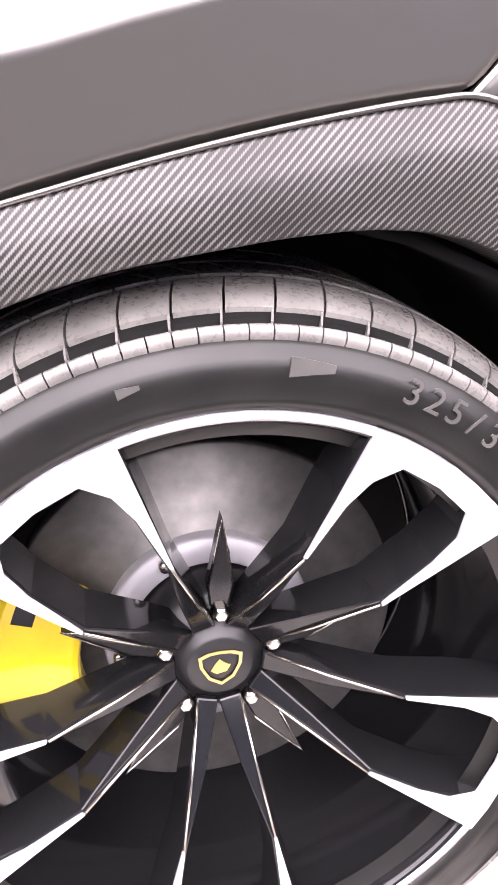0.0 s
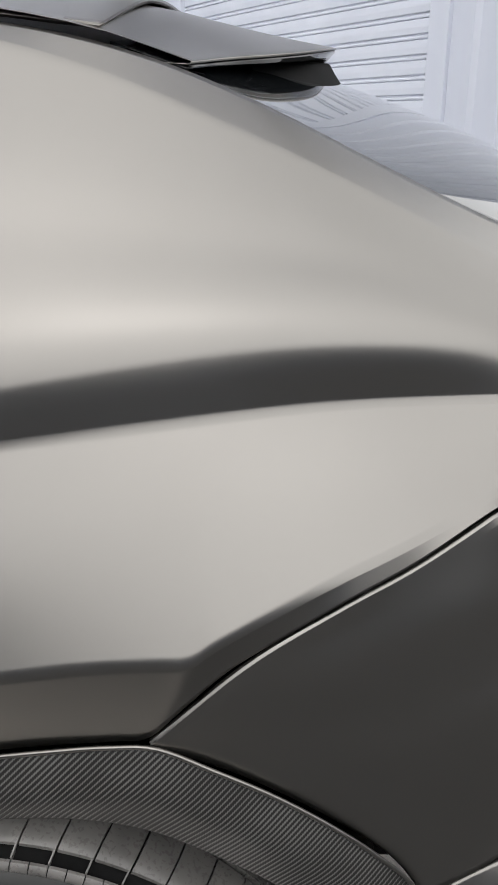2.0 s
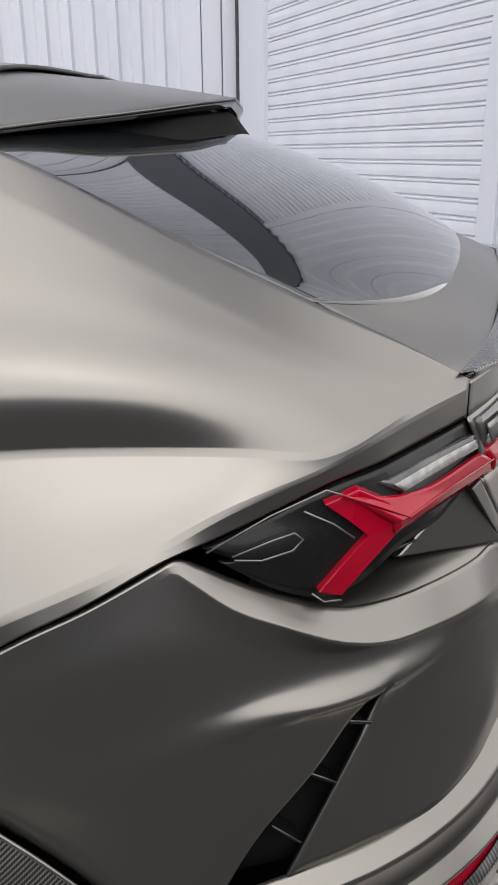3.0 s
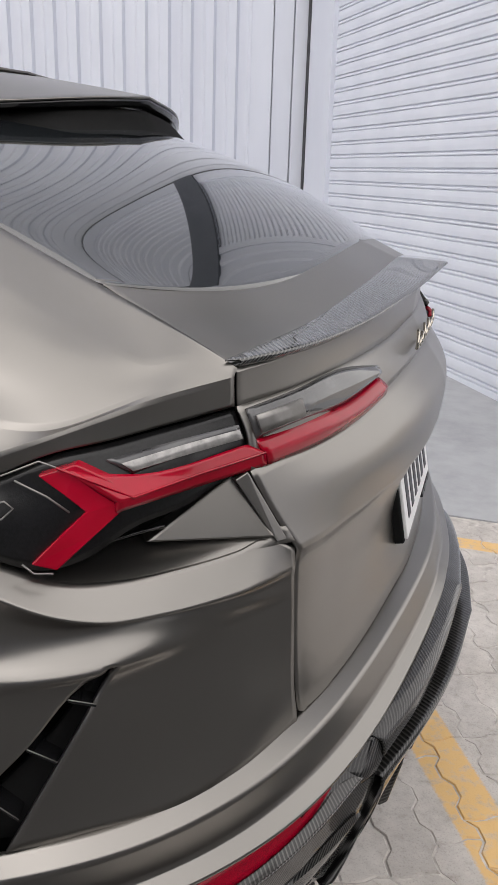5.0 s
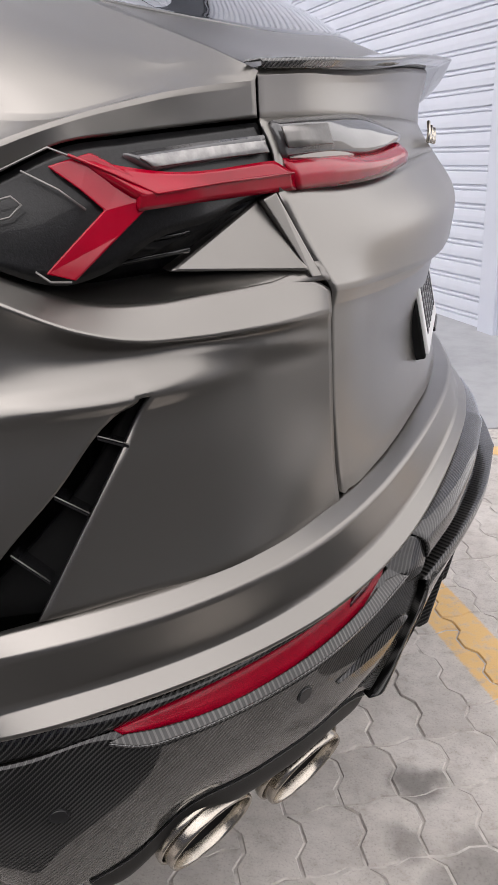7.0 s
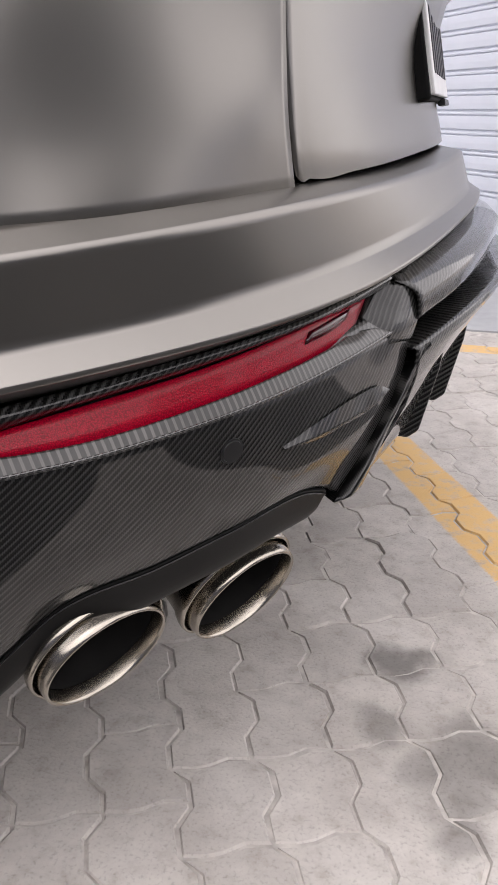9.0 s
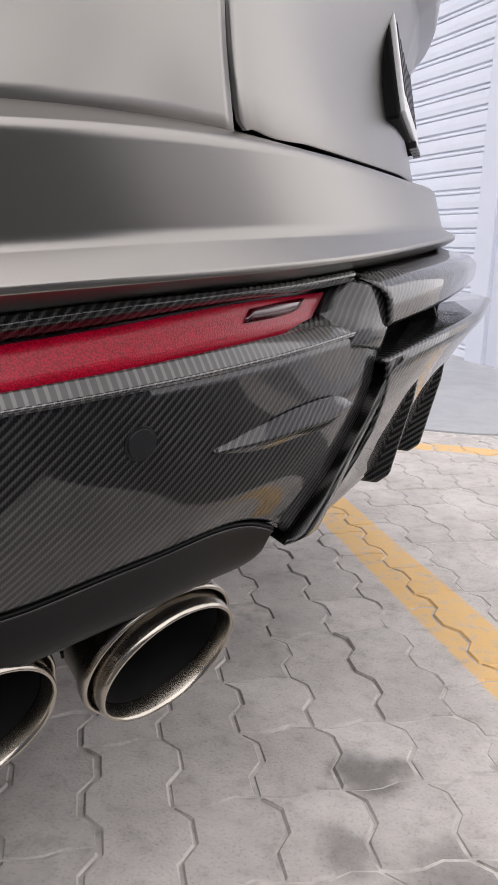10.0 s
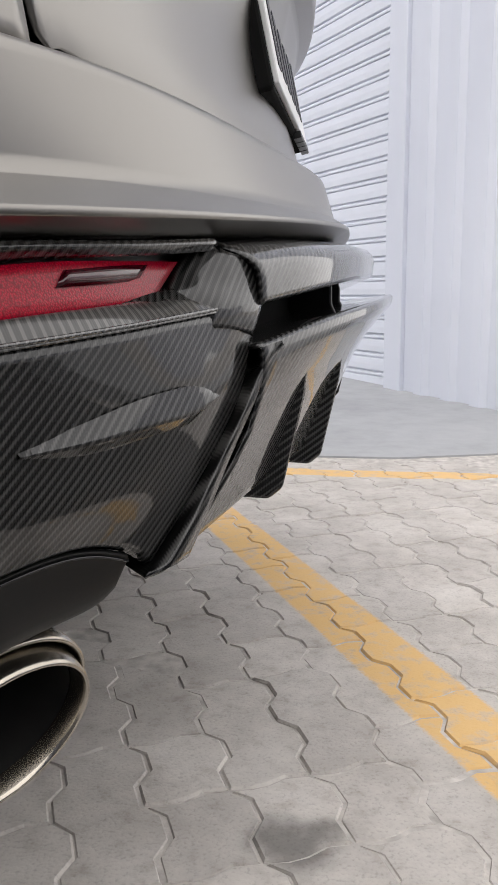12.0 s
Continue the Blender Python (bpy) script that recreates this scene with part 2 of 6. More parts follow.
def strand(points, n):
    """n points along a smooth curve through the given ones, in their order."""
    p = np.array(points, float)
    w = np.r_[0, np.cumsum(np.linalg.norm(np.diff(p, axis=0), axis=1))]
    tan = np.gradient(p, w, axis=0)
    q = np.linspace(0, w[-1], n)
    k = np.clip(np.searchsorted(w, q) - 1, 0, len(w) - 2)
    h = (w[k + 1] - w[k])[:, None]
    f = (q - w[k])[:, None] / h
    return ((2 * f**3 - 3 * f**2 + 1) * p[k] + (f**3 - 2 * f**2 + f) * h * tan[k]
            + (-2 * f**3 + 3 * f**2) * p[k + 1] + (f**3 - f**2) * h * tan[k + 1])


def empty(name, label, category, parent=None, group=""):
    ob = new(name)
    ob.empty_display_size = 0.1
    if parent is not None:
        ob.parent = parent
    return tagged(ob, label, category, group)


def prism(bm, outline, depth, m=Matrix()):
    """A solid from an outline in its own x-y plane, from z = 0 to z = depth, placed by m."""
    lo = [bm.verts.new(m @ Vector((x, y, 0))) for x, y in outline]
    hi = [bm.verts.new(m @ Vector((x, y, depth))) for x, y in outline]
    n = len(outline)
    fs = [bm.faces.new(lo[::-1]), bm.faces.new(hi)]
    fs += [bm.faces.new((lo[i], lo[(i + 1) % n], hi[(i + 1) % n], hi[i])) for i in range(n)]
    bmesh.ops.recalc_face_normals(bm, faces=fs)


def tube(bm, path, radius, sides=10, flat=1.0):
    """A round bar along a path; radius may be a list."""
    pts = [Vector(p) for p in path]
    rad = radius if isinstance(radius, (list, tuple)) else [radius] * len(pts)
    rings = []
    for k, p in enumerate(pts):
        t = (pts[min(k + 1, len(pts) - 1)] - pts[max(k - 1, 0)]).normalized()
        a = t.orthogonal().normalized() if k == 0 else (rings_a - t * rings_a.dot(t)).normalized()
        rings_a = a
        b = t.cross(a)
        rings.append([bm.verts.new(p + (a * math.cos(q) + b * math.sin(q) * flat) * rad[k]) for q in [2 * math.pi * i / sides for i in range(sides)]])
    fs = []
    for r0, r1 in zip(rings, rings[1:]):
        for i in range(sides):
            f = bm.faces.new((r0[i], r0[(i + 1) % sides], r1[(i + 1) % sides], r1[i]))
            f.smooth = True
            fs.append(f)
    fs += [bm.faces.new(rings[0][::-1]), bm.faces.new(rings[-1])]
    bmesh.ops.recalc_face_normals(bm, faces=fs)


def lathe(bm, outline, sides, m=Matrix(), smooth=True):
    """A body of revolution about its own z axis from (radius, z) pairs."""
    rings = []
    for r, z in outline:
        rings.append([bm.verts.new(m @ Vector((r * math.cos(2 * math.pi * i / sides), r * math.sin(2 * math.pi * i / sides), z))) for i in range(sides)])
    fs = []
    for a, b in zip(rings, rings[1:]):
        for i in range(sides):
            f = bm.faces.new((a[i], a[(i + 1) % sides], b[(i + 1) % sides], b[i]))
            f.smooth = smooth
            fs.append(f)
    bmesh.ops.recalc_face_normals(bm, faces=fs)


def box(bm, lo, hi, m=Matrix()):
    prism(bm, [(lo[0], lo[1]), (hi[0], lo[1]), (hi[0], hi[1]), (lo[0], hi[1])], hi[2] - lo[2], m @ Matrix.Translation((0, 0, lo[2])))


def lift(points, d):
    """The line moved out from the car's middle by d."""
    out = []
    for x, y, z in points:
        v = Vector((x - 0.2, (y - 1.0) * 0.8, 0)).normalized()
        out.append((x + v.x * d, y + v.y * d, z))
    return out


def swell(points, d, x0=0.49, x1=0.60, x2=0.856):
    """As lift(), but fading in from x0 to x1 and out again towards x2."""
    out = []
    for p, q in zip(points, lift(points, d)):
        f = min(max((p[0] - x0) / (x1 - x0), 0.0), 1.0) * min(max((x2 - p[0]) / 0.06, 0.0), 1.0)
        out.append(tuple(a + (b - a) * f for a, b in zip(p, q)))
    return out


def fair(points, deg=5, n=26):
    """The line smoothed to a single polynomial, held at both ends."""
    p = np.array(points, float)
    w = p[:, 0] + p[:, 1]
    q = (w - w[0]) / (w[-1] - w[0])
    s = np.linspace(0, 1, n)
    weight = np.ones(len(p))
    weight[0] = weight[-1] = 30.0
    return [tuple(v) for v in np.stack([np.polyval(np.polyfit(q, p[:, k], deg, w=weight), s) for k in range(3)], axis=1)]


def crown(points, d):
    """The line raised by d at the car's middle, fading out towards the side."""
    out = []
    for x, y, z in points:
        t = min(max((y - 0.38) / 0.62, 0.0), 1.0)
        out.append((x, y, z + d * t * t * (3 - 2 * t)))
    return out


def smooth_patch(rows, n, m):
    """A grid over the whole width from rows that run from the side to the middle, free of ripples."""
    u = np.linspace(-1, 1, n)
    lines = []
    for r in rows:
        p = np.array(r, float)
        e = (1.0 - p[:, 1]) / (1.0 - p[0, 1])
        weight = np.ones(len(p))
        weight[0] = 6.0
        basis = np.stack([np.ones_like(e), e**2, e**4, e**6][:min(4, len(p))], axis=1)
        full_basis = np.stack([np.ones_like(u), u**2, u**4, u**6][:min(4, len(p))], axis=1)
        cx = np.linalg.lstsq(basis * weight[:, None], p[:, 0] * weight, rcond=None)[0]
        cz = np.linalg.lstsq(basis * weight[:, None], p[:, 2] * weight, rcond=None)[0]
        lines.append(np.stack([full_basis @ cx, 1.0 + u * (1.0 - p[0, 1]), full_basis @ cz], axis=1))
    lines = np.array(lines)
    k = np.linspace(0, 1, len(rows))
    s = np.linspace(0, 1, m)
    out = np.zeros((m, n, 3))
    for i in range(len(rows)):
        f = np.ones(m)
        for j in range(len(rows)):
            if j != i:
                f = f * (s - k[j]) / (k[i] - k[j])
        out += f[:, None, None] * lines[i]
    return out


# ---- the car: x to the rear, y from the near side to the far side, z up ----
car = empty("sports_utility_car", "matt bronze-grey coupe SUV with carbon fibre trim parked on block paving", "car")

# side panel over the rear wheel, from the roof rail down to the wheel arch
RAIL = fair([(-0.17, 0.40, 1.545), (0.0, 0.388, 1.525), (0.17, 0.376, 1.488), (0.28, 0.366, 1.44), (0.38, 0.366, 1.398), (0.485, 0.36, 1.346), (0.602, 0.348, 1.302), (0.70, 0.336, 1.256), (0.7745, 0.3265, 1.2235)], 5)
BEND = fair([(-0.17, 0.363, 1.516), (0.063, 0.345, 1.488), (0.23, 0.311, 1.424), (0.364, 0.297, 1.373), (0.50, 0.277, 1.308), (0.60, 0.266, 1.259), (0.68, 0.278, 1.236), (0.7740, 0.3235, 1.2200)], 5)
FLANK = fair([(-0.17, 0.220, 1.360), (0.009, 0.205, 1.345), (0.20, 0.206, 1.330), (0.36, 0.214, 1.3105), (0.50, 0.222, 1.279), (0.62, 0.239, 1.2375), (0.70, 0.272, 1.221), (0.7735, 0.3230, 1.2185)], 5)
DARK_TOP = fair([(-0.17, 0.0840, 1.166), (-0.10, 0.0870, 1.178), (0.04, 0.0970, 1.206), (0.194, 0.1140, 1.230), (0.353, 0.1410, 1.243), (0.466, 0.1580, 1.240), (0.55, 0.1772, 1.229), (0.62, 0.2120, 1.218), (0.70, 0.2600, 1.213), (0.7730, 0.3225, 1.2175)], 6)
SHOULDER = [(-0.153, 0.0796, 1.118), (-0.10, 0.082, 1.131), (0.042, 0.090, 1.151), (0.194, 0.106, 1.170), (0.349, 0.133, 1.182), (0.468, 0.151, 1.184), (0.556, 0.160, 1.184), (0.62, 0.172, 1.180), (0.70, 0.24, 1.202), (0.7730, 0.3220, 1.2160)]
HAUNCH = [(-0.155, 0.038, 1.0385), (0.0, 0.044, 1.066), (0.194, 0.054, 1.090), (0.35, 0.085, 1.126), (0.468, 0.114, 1.146), (0.556, 0.140, 1.163), (0.62, 0.158, 1.1745), (0.70, 0.234, 1.200), (0.7730, 0.3215, 1.2150)]
CREASE = [(-0.17, -0.016, 0.917), (-0.106, -0.013, 0.930), (-0.039, -0.010, 0.948), (0.049, -0.007, 0.967), (0.126, -0.006, 0.980), (0.200, -0.006, 0.987), (0.218, -0.006, 0.988), (0.229, -0.004, 0.992), (0.240, -0.001, 1.000), (0.264, 0.006, 1.013), (0.30, 0.017, 1.031), (0.35, 0.033, 1.0545), (0.406, 0.052, 1.077), (0.466, 0.078, 1.102), (0.537, 0.115, 1.137), (0.62, 0.150, 1.171), (0.70, 0.228, 1.198), (0.7730, 0.3210, 1.2140)]
EDGE = [(-0.20, 0.006, 0.823), (-0.10, 0.006, 0.850), (0.0, 0.006, 0.872), (0.08, 0.006, 0.886), (0.150, 0.005, 0.895), (0.180, 0.004, 0.900), (0.215, 0.006, 0.934), (0.253, 0.010, 0.971), (0.300, 0.0165, 1.003), (0.351, 0.0265, 1.033), (0.418, 0.049, 1.064), (0.49, 0.082, 1.102), (0.517, 0.099, 1.110), (0.58, 0.136, 1.132), (0.635, 0.160, 1.158), (0.68, 0.20, 1.166), (0.72, 0.252, 1.172), (0.7735, 0.3235, 1.180)]
SIDE_ROWS = [RAIL, BEND, FLANK, DARK_TOP, SHOULDER, HAUNCH, CREASE, EDGE]
for side in (False, True):
    lines = np.array([run(c, 150) for c in SIDE_ROWS])
    t = np.clip((np.linspace(0, 1, 150) - 0.84) / 0.13, 0, 1)
    t = (t * t * (3 - 2 * t))[:, None]
    wide = np.linalg.norm(lines[6] - lines[0], axis=1)[:, None] * np.array((0.0, 0.0, 1.0)) * (1 - 0.75 * t)
    for k, share, swollen in ((1, 0.38, 0.03), (2, 0.60, 0.05), (3, 0.775, 0.055), (4, 0.865, 0.02), (5, 0.935, 0.008)):
        lines[k] = lines[k] * (1 - t) + (lines[0] * (1 - share) + lines[6] * share + wide * swollen) * t
    bm = bmesh.new()
    grid_mesh(bm, profile(lines, {1, 4, 6}, 0.004, 7), CORE)
    part("quarter_panel", bm, PAINT, car, "" if side else "satin bronze-grey rear quarter panel with a sharp shoulder crease", 0.006, flip_y=side, weighted=True)


def shifted(points, dx):
    """The line carried on to the front, for the door and the front of the side."""
    x0, y0, z0 = points[0]
    x1, z1 = points[1][0], points[1][2]
    k = (z1 - z0) / (x1 - x0) * 0.5
    return [(x0 - dx - s, y0 + 0.01 * s, z0 - k * s * (1 - 0.3 * s)) for s in (1.15, 0.8, 0.5, 0.25, 0.0)]


# the door's rear edge bends round the wheel arch
for side in (False, True):
    rows = [[(x, y + 0.004, z + 0.0255) for x, y, z in shifted(SIDE_ROWS[4], 0.008)]] + [shifted(c, 0.007) for c in SIDE_ROWS[4:]]
    sheet("upper_side", [shifted(c, -0.002) for c in SIDE_ROWS[:4]] + [[(x, y + 0.0055, z + 0.030) for x, y, z in shifted(SIDE_ROWS[4], 0.012)]], PAINT, car, sharp=(1,), r=0.004, seg=6, n=30, flip_y=side)
    low = [(x - 0.02, y + 0.006, z - 0.30) for x, y, z in rows[-1]]
    sheet("door", rows + [low], PAINT, car, sharp=(1, 3), r=0.004, seg=6, n=40, flip_y=side, label="" if side else "satin bronze-grey rear door with a dark shut line")

# bumper corner below the lamp, round to the tailgate
BUMP_TOP = [(0.183, 0.001, 0.897), (0.218, 0.003, 0.931), (0.256, 0.007, 0.967), (0.353, 0.029, 1.028), (0.42, 0.052, 1.059), (0.46, 0.068, 1.080), (0.485, 0.079, 1.0935), (0.495, 0.084, 1.0985), (0.504, 0.089, 1.097), (0.516, 0.095, 1.090), (0.543, 0.106, 1.073), (0.596, 0.124, 1.047), (0.65, 0.148, 1.026), (0.70, 0.183, 1.020), (0.745, 0.223, 1.022), (0.7940, 0.2810, 1.0250), (0.8200, 0.3220, 1.0280), (0.8445, 0.3455, 1.0090)]
BUMP_FOLD = [(x - 0.001, y + 0.006, z + 0.0005) for x, y, z in BUMP_TOP]
BAND_LOW = swell([(0.187, 0.0, 0.890), (0.225, 0.002, 0.922), (0.26, 0.005, 0.952), (0.353, 0.026, 1.006), (0.42, 0.046, 1.036), (0.46, 0.0625, 1.060), (0.485, 0.0745, 1.079), (0.498, 0.081, 1.088), (0.514, 0.084, 1.079), (0.546, 0.090, 1.056), (0.597, 0.106, 1.032), (0.65, 0.128, 1.006), (0.69, 0.153, 0.993), (0.7370, 0.1960, 0.9880), (0.7940, 0.2620, 0.9880), (0.8450, 0.3465, 0.9870)], 0.012)
UNDER_BAND = swell([(0.215, 0.003, 0.882), (0.30, 0.009, 0.938), (0.42, 0.037, 1.000), (0.50, 0.062, 1.020), (0.55, 0.078, 1.010), (0.60, 0.098, 0.995), (0.65, 0.124, 0.984), (0.69, 0.152, 0.980), (0.7370, 0.1960, 0.9790), (0.7940, 0.2630, 0.9780), (0.8450, 0.3490, 0.9750)], -0.008, 0.49, 0.60, 0.80)
WEDGE_TOP = swell([(0.262, 0.006, 0.862), (0.36, 0.018, 0.905), (0.50, 0.052, 0.940), (0.55, 0.073, 0.950), (0.593, 0.094, 0.956), (0.634, 0.114, 0.958), (0.68, 0.146, 0.963), (0.7380, 0.2010, 0.9680), (0.7940, 0.2650, 0.9640), (0.8450, 0.3525, 0.9540)], -0.003, 0.54, 0.66, 0.78)
WEDGE_LOW = swell([(0.30, 0.009, 0.840), (0.40, 0.021, 0.875), (0.50, 0.045, 0.910), (0.55, 0.063, 0.925), (0.593, 0.083, 0.936), (0.64, 0.106, 0.939), (0.68, 0.133, 0.940), (0.7140, 0.1660, 0.9410), (0.7700, 0.2370, 0.9460), (0.8450, 0.3535, 0.9440)], 0.0045, 0.54, 0.66, 0.78)
bumper = empty("rear_bumper", "satin bronze-grey rear bumper with dark side vents", "", car)
for side in (False, True):
    # one pressing: the corner under the lamp, and the side down to the vent
    rows = [run(c, 110) for c in (BUMP_FOLD, BUMP_TOP, BAND_LOW, UNDER_BAND, WEDGE_TOP, WEDGE_LOW)]
    cut = int(np.argmin(np.linalg.norm(rows[5] - np.array((0.697, 0.149, 0.941)), axis=1)))
    last = int(np.argmin(np.linalg.norm(rows[5] - np.array((0.705, 0.158, 0.941)), axis=1)))
    below = [run(c, cut + 1) for c in ([(0.312, 0.0105, 0.832), (0.41, 0.022, 0.862), (0.50, 0.0435, 0.896), (0.58, 0.077, 0.918), (0.640, 0.108, 0.925), (0.680, 0.1345, 0.9255)],
                                       [(0.350, 0.014, 0.806), (0.42, 0.024, 0.82), (0.50, 0.040, 0.84), (0.58, 0.072, 0.853), (0.633, 0.102, 0.862)],
                                       [(0.42, 0.021, 0.745), (0.45, 0.026, 0.755), (0.52, 0.042, 0.77), (0.575, 0.068, 0.79)],
                                       [(0.452, 0.025, 0.695), (0.47, 0.029, 0.702), (0.50, 0.037, 0.713), (0.545, 0.052, 0.735)])]
    behind = [run(c, 110 - last) for c in ([(0.6985, 0.1545, 0.925), (0.735, 0.193, 0.926), (0.777, 0.2475, 0.929), (0.8455, 0.3550, 0.930)],
                                           [(0.676, 0.1345, 0.875), (0.726, 0.180, 0.875), (0.781, 0.2485, 0.876), (0.8465, 0.3585, 0.880)],
                                           [(0.638, 0.1055, 0.795), (0.700, 0.150, 0.797), (0.776, 0.228, 0.799), (0.832, 0.317, 0.803), (0.8490, 0.3655, 0.806)],
                                           [(0.608, 0.084, 0.733), (0.672, 0.122, 0.739), (0.764, 0.196, 0.746), (0.809, 0.264, 0.751), (0.8535, 0.3740, 0.754)])]
    step = np.linspace(0, 1, last - cut + 1)[1:-1, None]
    below = [np.vstack([c, c[-1] * (1 - step) + d[0] * step, d]) for c, d in zip(below, behind)]
    skin = profile(rows + below, {1, 2}, 0.002, 5)
    end = int(np.argmin(np.linalg.norm(skin[:, cut] - rows[5][cut], axis=1)))
    bm = bmesh.new()
    grid_mesh(bm, skin[:, :cut + 1], CORE)
    grid_mesh(bm, skin[:end + 1, cut:last + 1], CORE)
    grid_mesh(bm, skin[:, last:], CORE)
    bmesh.ops.remove_doubles(bm, verts=bm.verts, dist=0.0004)
    part("corner_panel", bm, PAINT, bumper, "" if side else "satin bronze-grey bumper corner around a dark slanting vent", 0.006, flip_y=side, weighted=True)
    bm = bmesh.new()
    grid_mesh(bm, profile([run([(0.690, 0.172, 0.938), (0.700, 0.182, 0.938), (0.716, 0.196, 0.938)], 6), run([(0.640, 0.142, 0.855), (0.655, 0.150, 0.848), (0.670, 0.158, 0.842)], 6),
                           run([(0.530, 0.076, 0.728), (0.570, 0.096, 0.728), (0.618, 0.118, 0.728)], 6)], set(), 0.003, 5), CORE)
    part("vent_back", bm, MATT_BLACK, bumper, "matt black recess behind the vent slats", 0.01, flip_y=side)
    for f in (0.17, 0.50, 0.83):
        a, b = Vector((0.684, 0.139, 0.935)).lerp(Vector((0.572, 0.066, 0.778)), f), Vector((0.708, 0.163, 0.925)).lerp(Vector((0.607, 0.082, 0.735)), f)
        b = a.lerp(b, 0.86)
        inn = Vector((-0.012, 0.035, -0.004))
        bm = bmesh.new()
        vs = [bm.verts.new(q) for q in (a, b, b + inn, a + inn)] + [bm.verts.new(q + Vector((0, 0, -0.004))) for q in (a, b, b + inn, a + inn)]
        for q in ((0, 1, 2, 3), (7, 6, 5, 4), (0, 4, 5, 1), (1, 5, 6, 2), (2, 6, 7, 3), (3, 7, 4, 0)):
            bm.faces.new([vs[i] for i in q])
        part("vent_slat", bm, GLOSS_BLACK, bumper, "", bevel=0.001, flip_y=side)
        # pale wire on the slat's front edge, standing in for the sky's glint
        bm = bmesh.new()
        tube(bm, [a + Vector((0.001, -0.001, 0.001)), a.lerp(b, 0.5) + Vector((0.001, -0.001, 0.001)), b + Vector((0.001, -0.001, 0.001))], 0.0007, 6)
        part("slat_glint", bm, CAST, bumper, "", flip_y=side)

LEDGE_TOP = swell(fair([(0.45, 0.024, 0.688), (0.52, 0.048, 0.712), (0.575, 0.068, 0.727), (0.605, 0.082, 0.733), (0.672, 0.118, 0.741), (0.764, 0.192, 0.750), (0.806, 0.260, 0.755), (0.844, 0.365, 0.758), (0.890, 0.575, 0.757), (0.923, 0.80, 0.760), (0.932, 1.0, 0.763)], 6), -0.006, 0.53, 0.61, 9.0)
LEDGE_LOW = swell(fair([(0.465, 0.020, 0.668), (0.53, 0.040, 0.692), (0.60, 0.064, 0.712), (0.672, 0.102, 0.721), (0.764, 0.175, 0.733), (0.83, 0.262, 0.741), (0.877, 0.385, 0.746), (0.926, 0.60, 0.750), (0.959, 0.85, 0.755), (0.967, 1.0, 0.758)], 6), 0.006, 0.53, 0.61, 9.0)
BAND2_TOP = swell(fair([(0.50, 0.030, 0.633), (0.571, 0.056, 0.647), (0.644, 0.090, 0.655), (0.716, 0.138, 0.667), (0.788, 0.206, 0.677), (0.858, 0.308, 0.684), (0.891, 0.388, 0.688), (0.930, 0.520, 0.694), (0.978, 0.79, 0.704), (0.990, 1.0, 0.711)], 6), -0.004, 0.53, 0.61, 9.0)
BAND2_LOW = swell(fair([(0.505, 0.022, 0.610), (0.568, 0.046, 0.622), (0.644, 0.082, 0.632), (0.718, 0.130, 0.644), (0.792, 0.197, 0.656), (0.868, 0.302, 0.662), (0.905, 0.390, 0.667), (0.944, 0.525, 0.677), (0.988, 0.80, 0.692), (1.000, 1.0, 0.700)], 6), 0.008, 0.53, 0.61, 9.0)
TUCK = lift(fair([(0.51, 0.038, 0.598), (0.568, 0.062, 0.608), (0.642, 0.096, 0.617), (0.715, 0.143, 0.628), (0.787, 0.209, 0.641), (0.860, 0.312, 0.649), (0.893, 0.402, 0.654), (0.923, 0.505, 0.660), (0.970, 0.75, 0.673), (0.985, 1.0, 0.682)], 6), -0.006)
sheet("bumper_beam", [LEDGE_TOP, LEDGE_LOW, BAND2_TOP, BAND2_LOW, TUCK], PAINT, bumper, sharp=(1, 2, 3), r=0.003, seg=4, n=110, whole=True, label="stepped satin bronze-grey bumper beam across the rear")

# carbon trim round the wheel arch
ARCH_TOP = [(-0.30, 0.004, 0.772), (-0.20, 0.002, 0.820), (-0.10, 0.0, 0.847), (0.0, 0.0, 0.869), (0.08, 0.0, 0.883), (0.150, 0.0, 0.892), (0.182, 0.0, 0.894), (0.245, 0.003, 0.870), (0.318, 0.008, 0.828), (0.402, 0.014, 0.762), (0.432, 0.018, 0.730), (0.47, 0.022, 0.66), (0.50, 0.026, 0.58)]
ARCH_TOP = [(x, y - 0.006 * min(max((x - 0.17) / 0.08, 0), 1), z) for x, y, z in ARCH_TOP]
ARCH_MID = [(x - 0.006 * (x > 0.17), y - 0.010, z - 0.045 + 0.012 * max(0, x - 0.15)) for x, y, z in ARCH_TOP]
ARCH_LOW = [(-0.31, 0.004, 0.690), (-0.213, 0.0, 0.746), (-0.11, -0.004, 0.783), (0.0, -0.005, 0.801), (0.06, -0.005, 0.807), (0.12, -0.005, 0.808), (0.185, -0.006, 0.797), (0.25, -0.006, 0.766), (0.312, -0.003, 0.725), (0.38, 0.003, 0.660), (0.41, 0.007, 0.62), (0.435, 0.011, 0.56), (0.45, 0.015, 0.50)]
ARCH_IN = [(x * 0.985 if x > 0 else x, y + 0.05, z - 0.004) for x, y, z in ARCH_LOW]
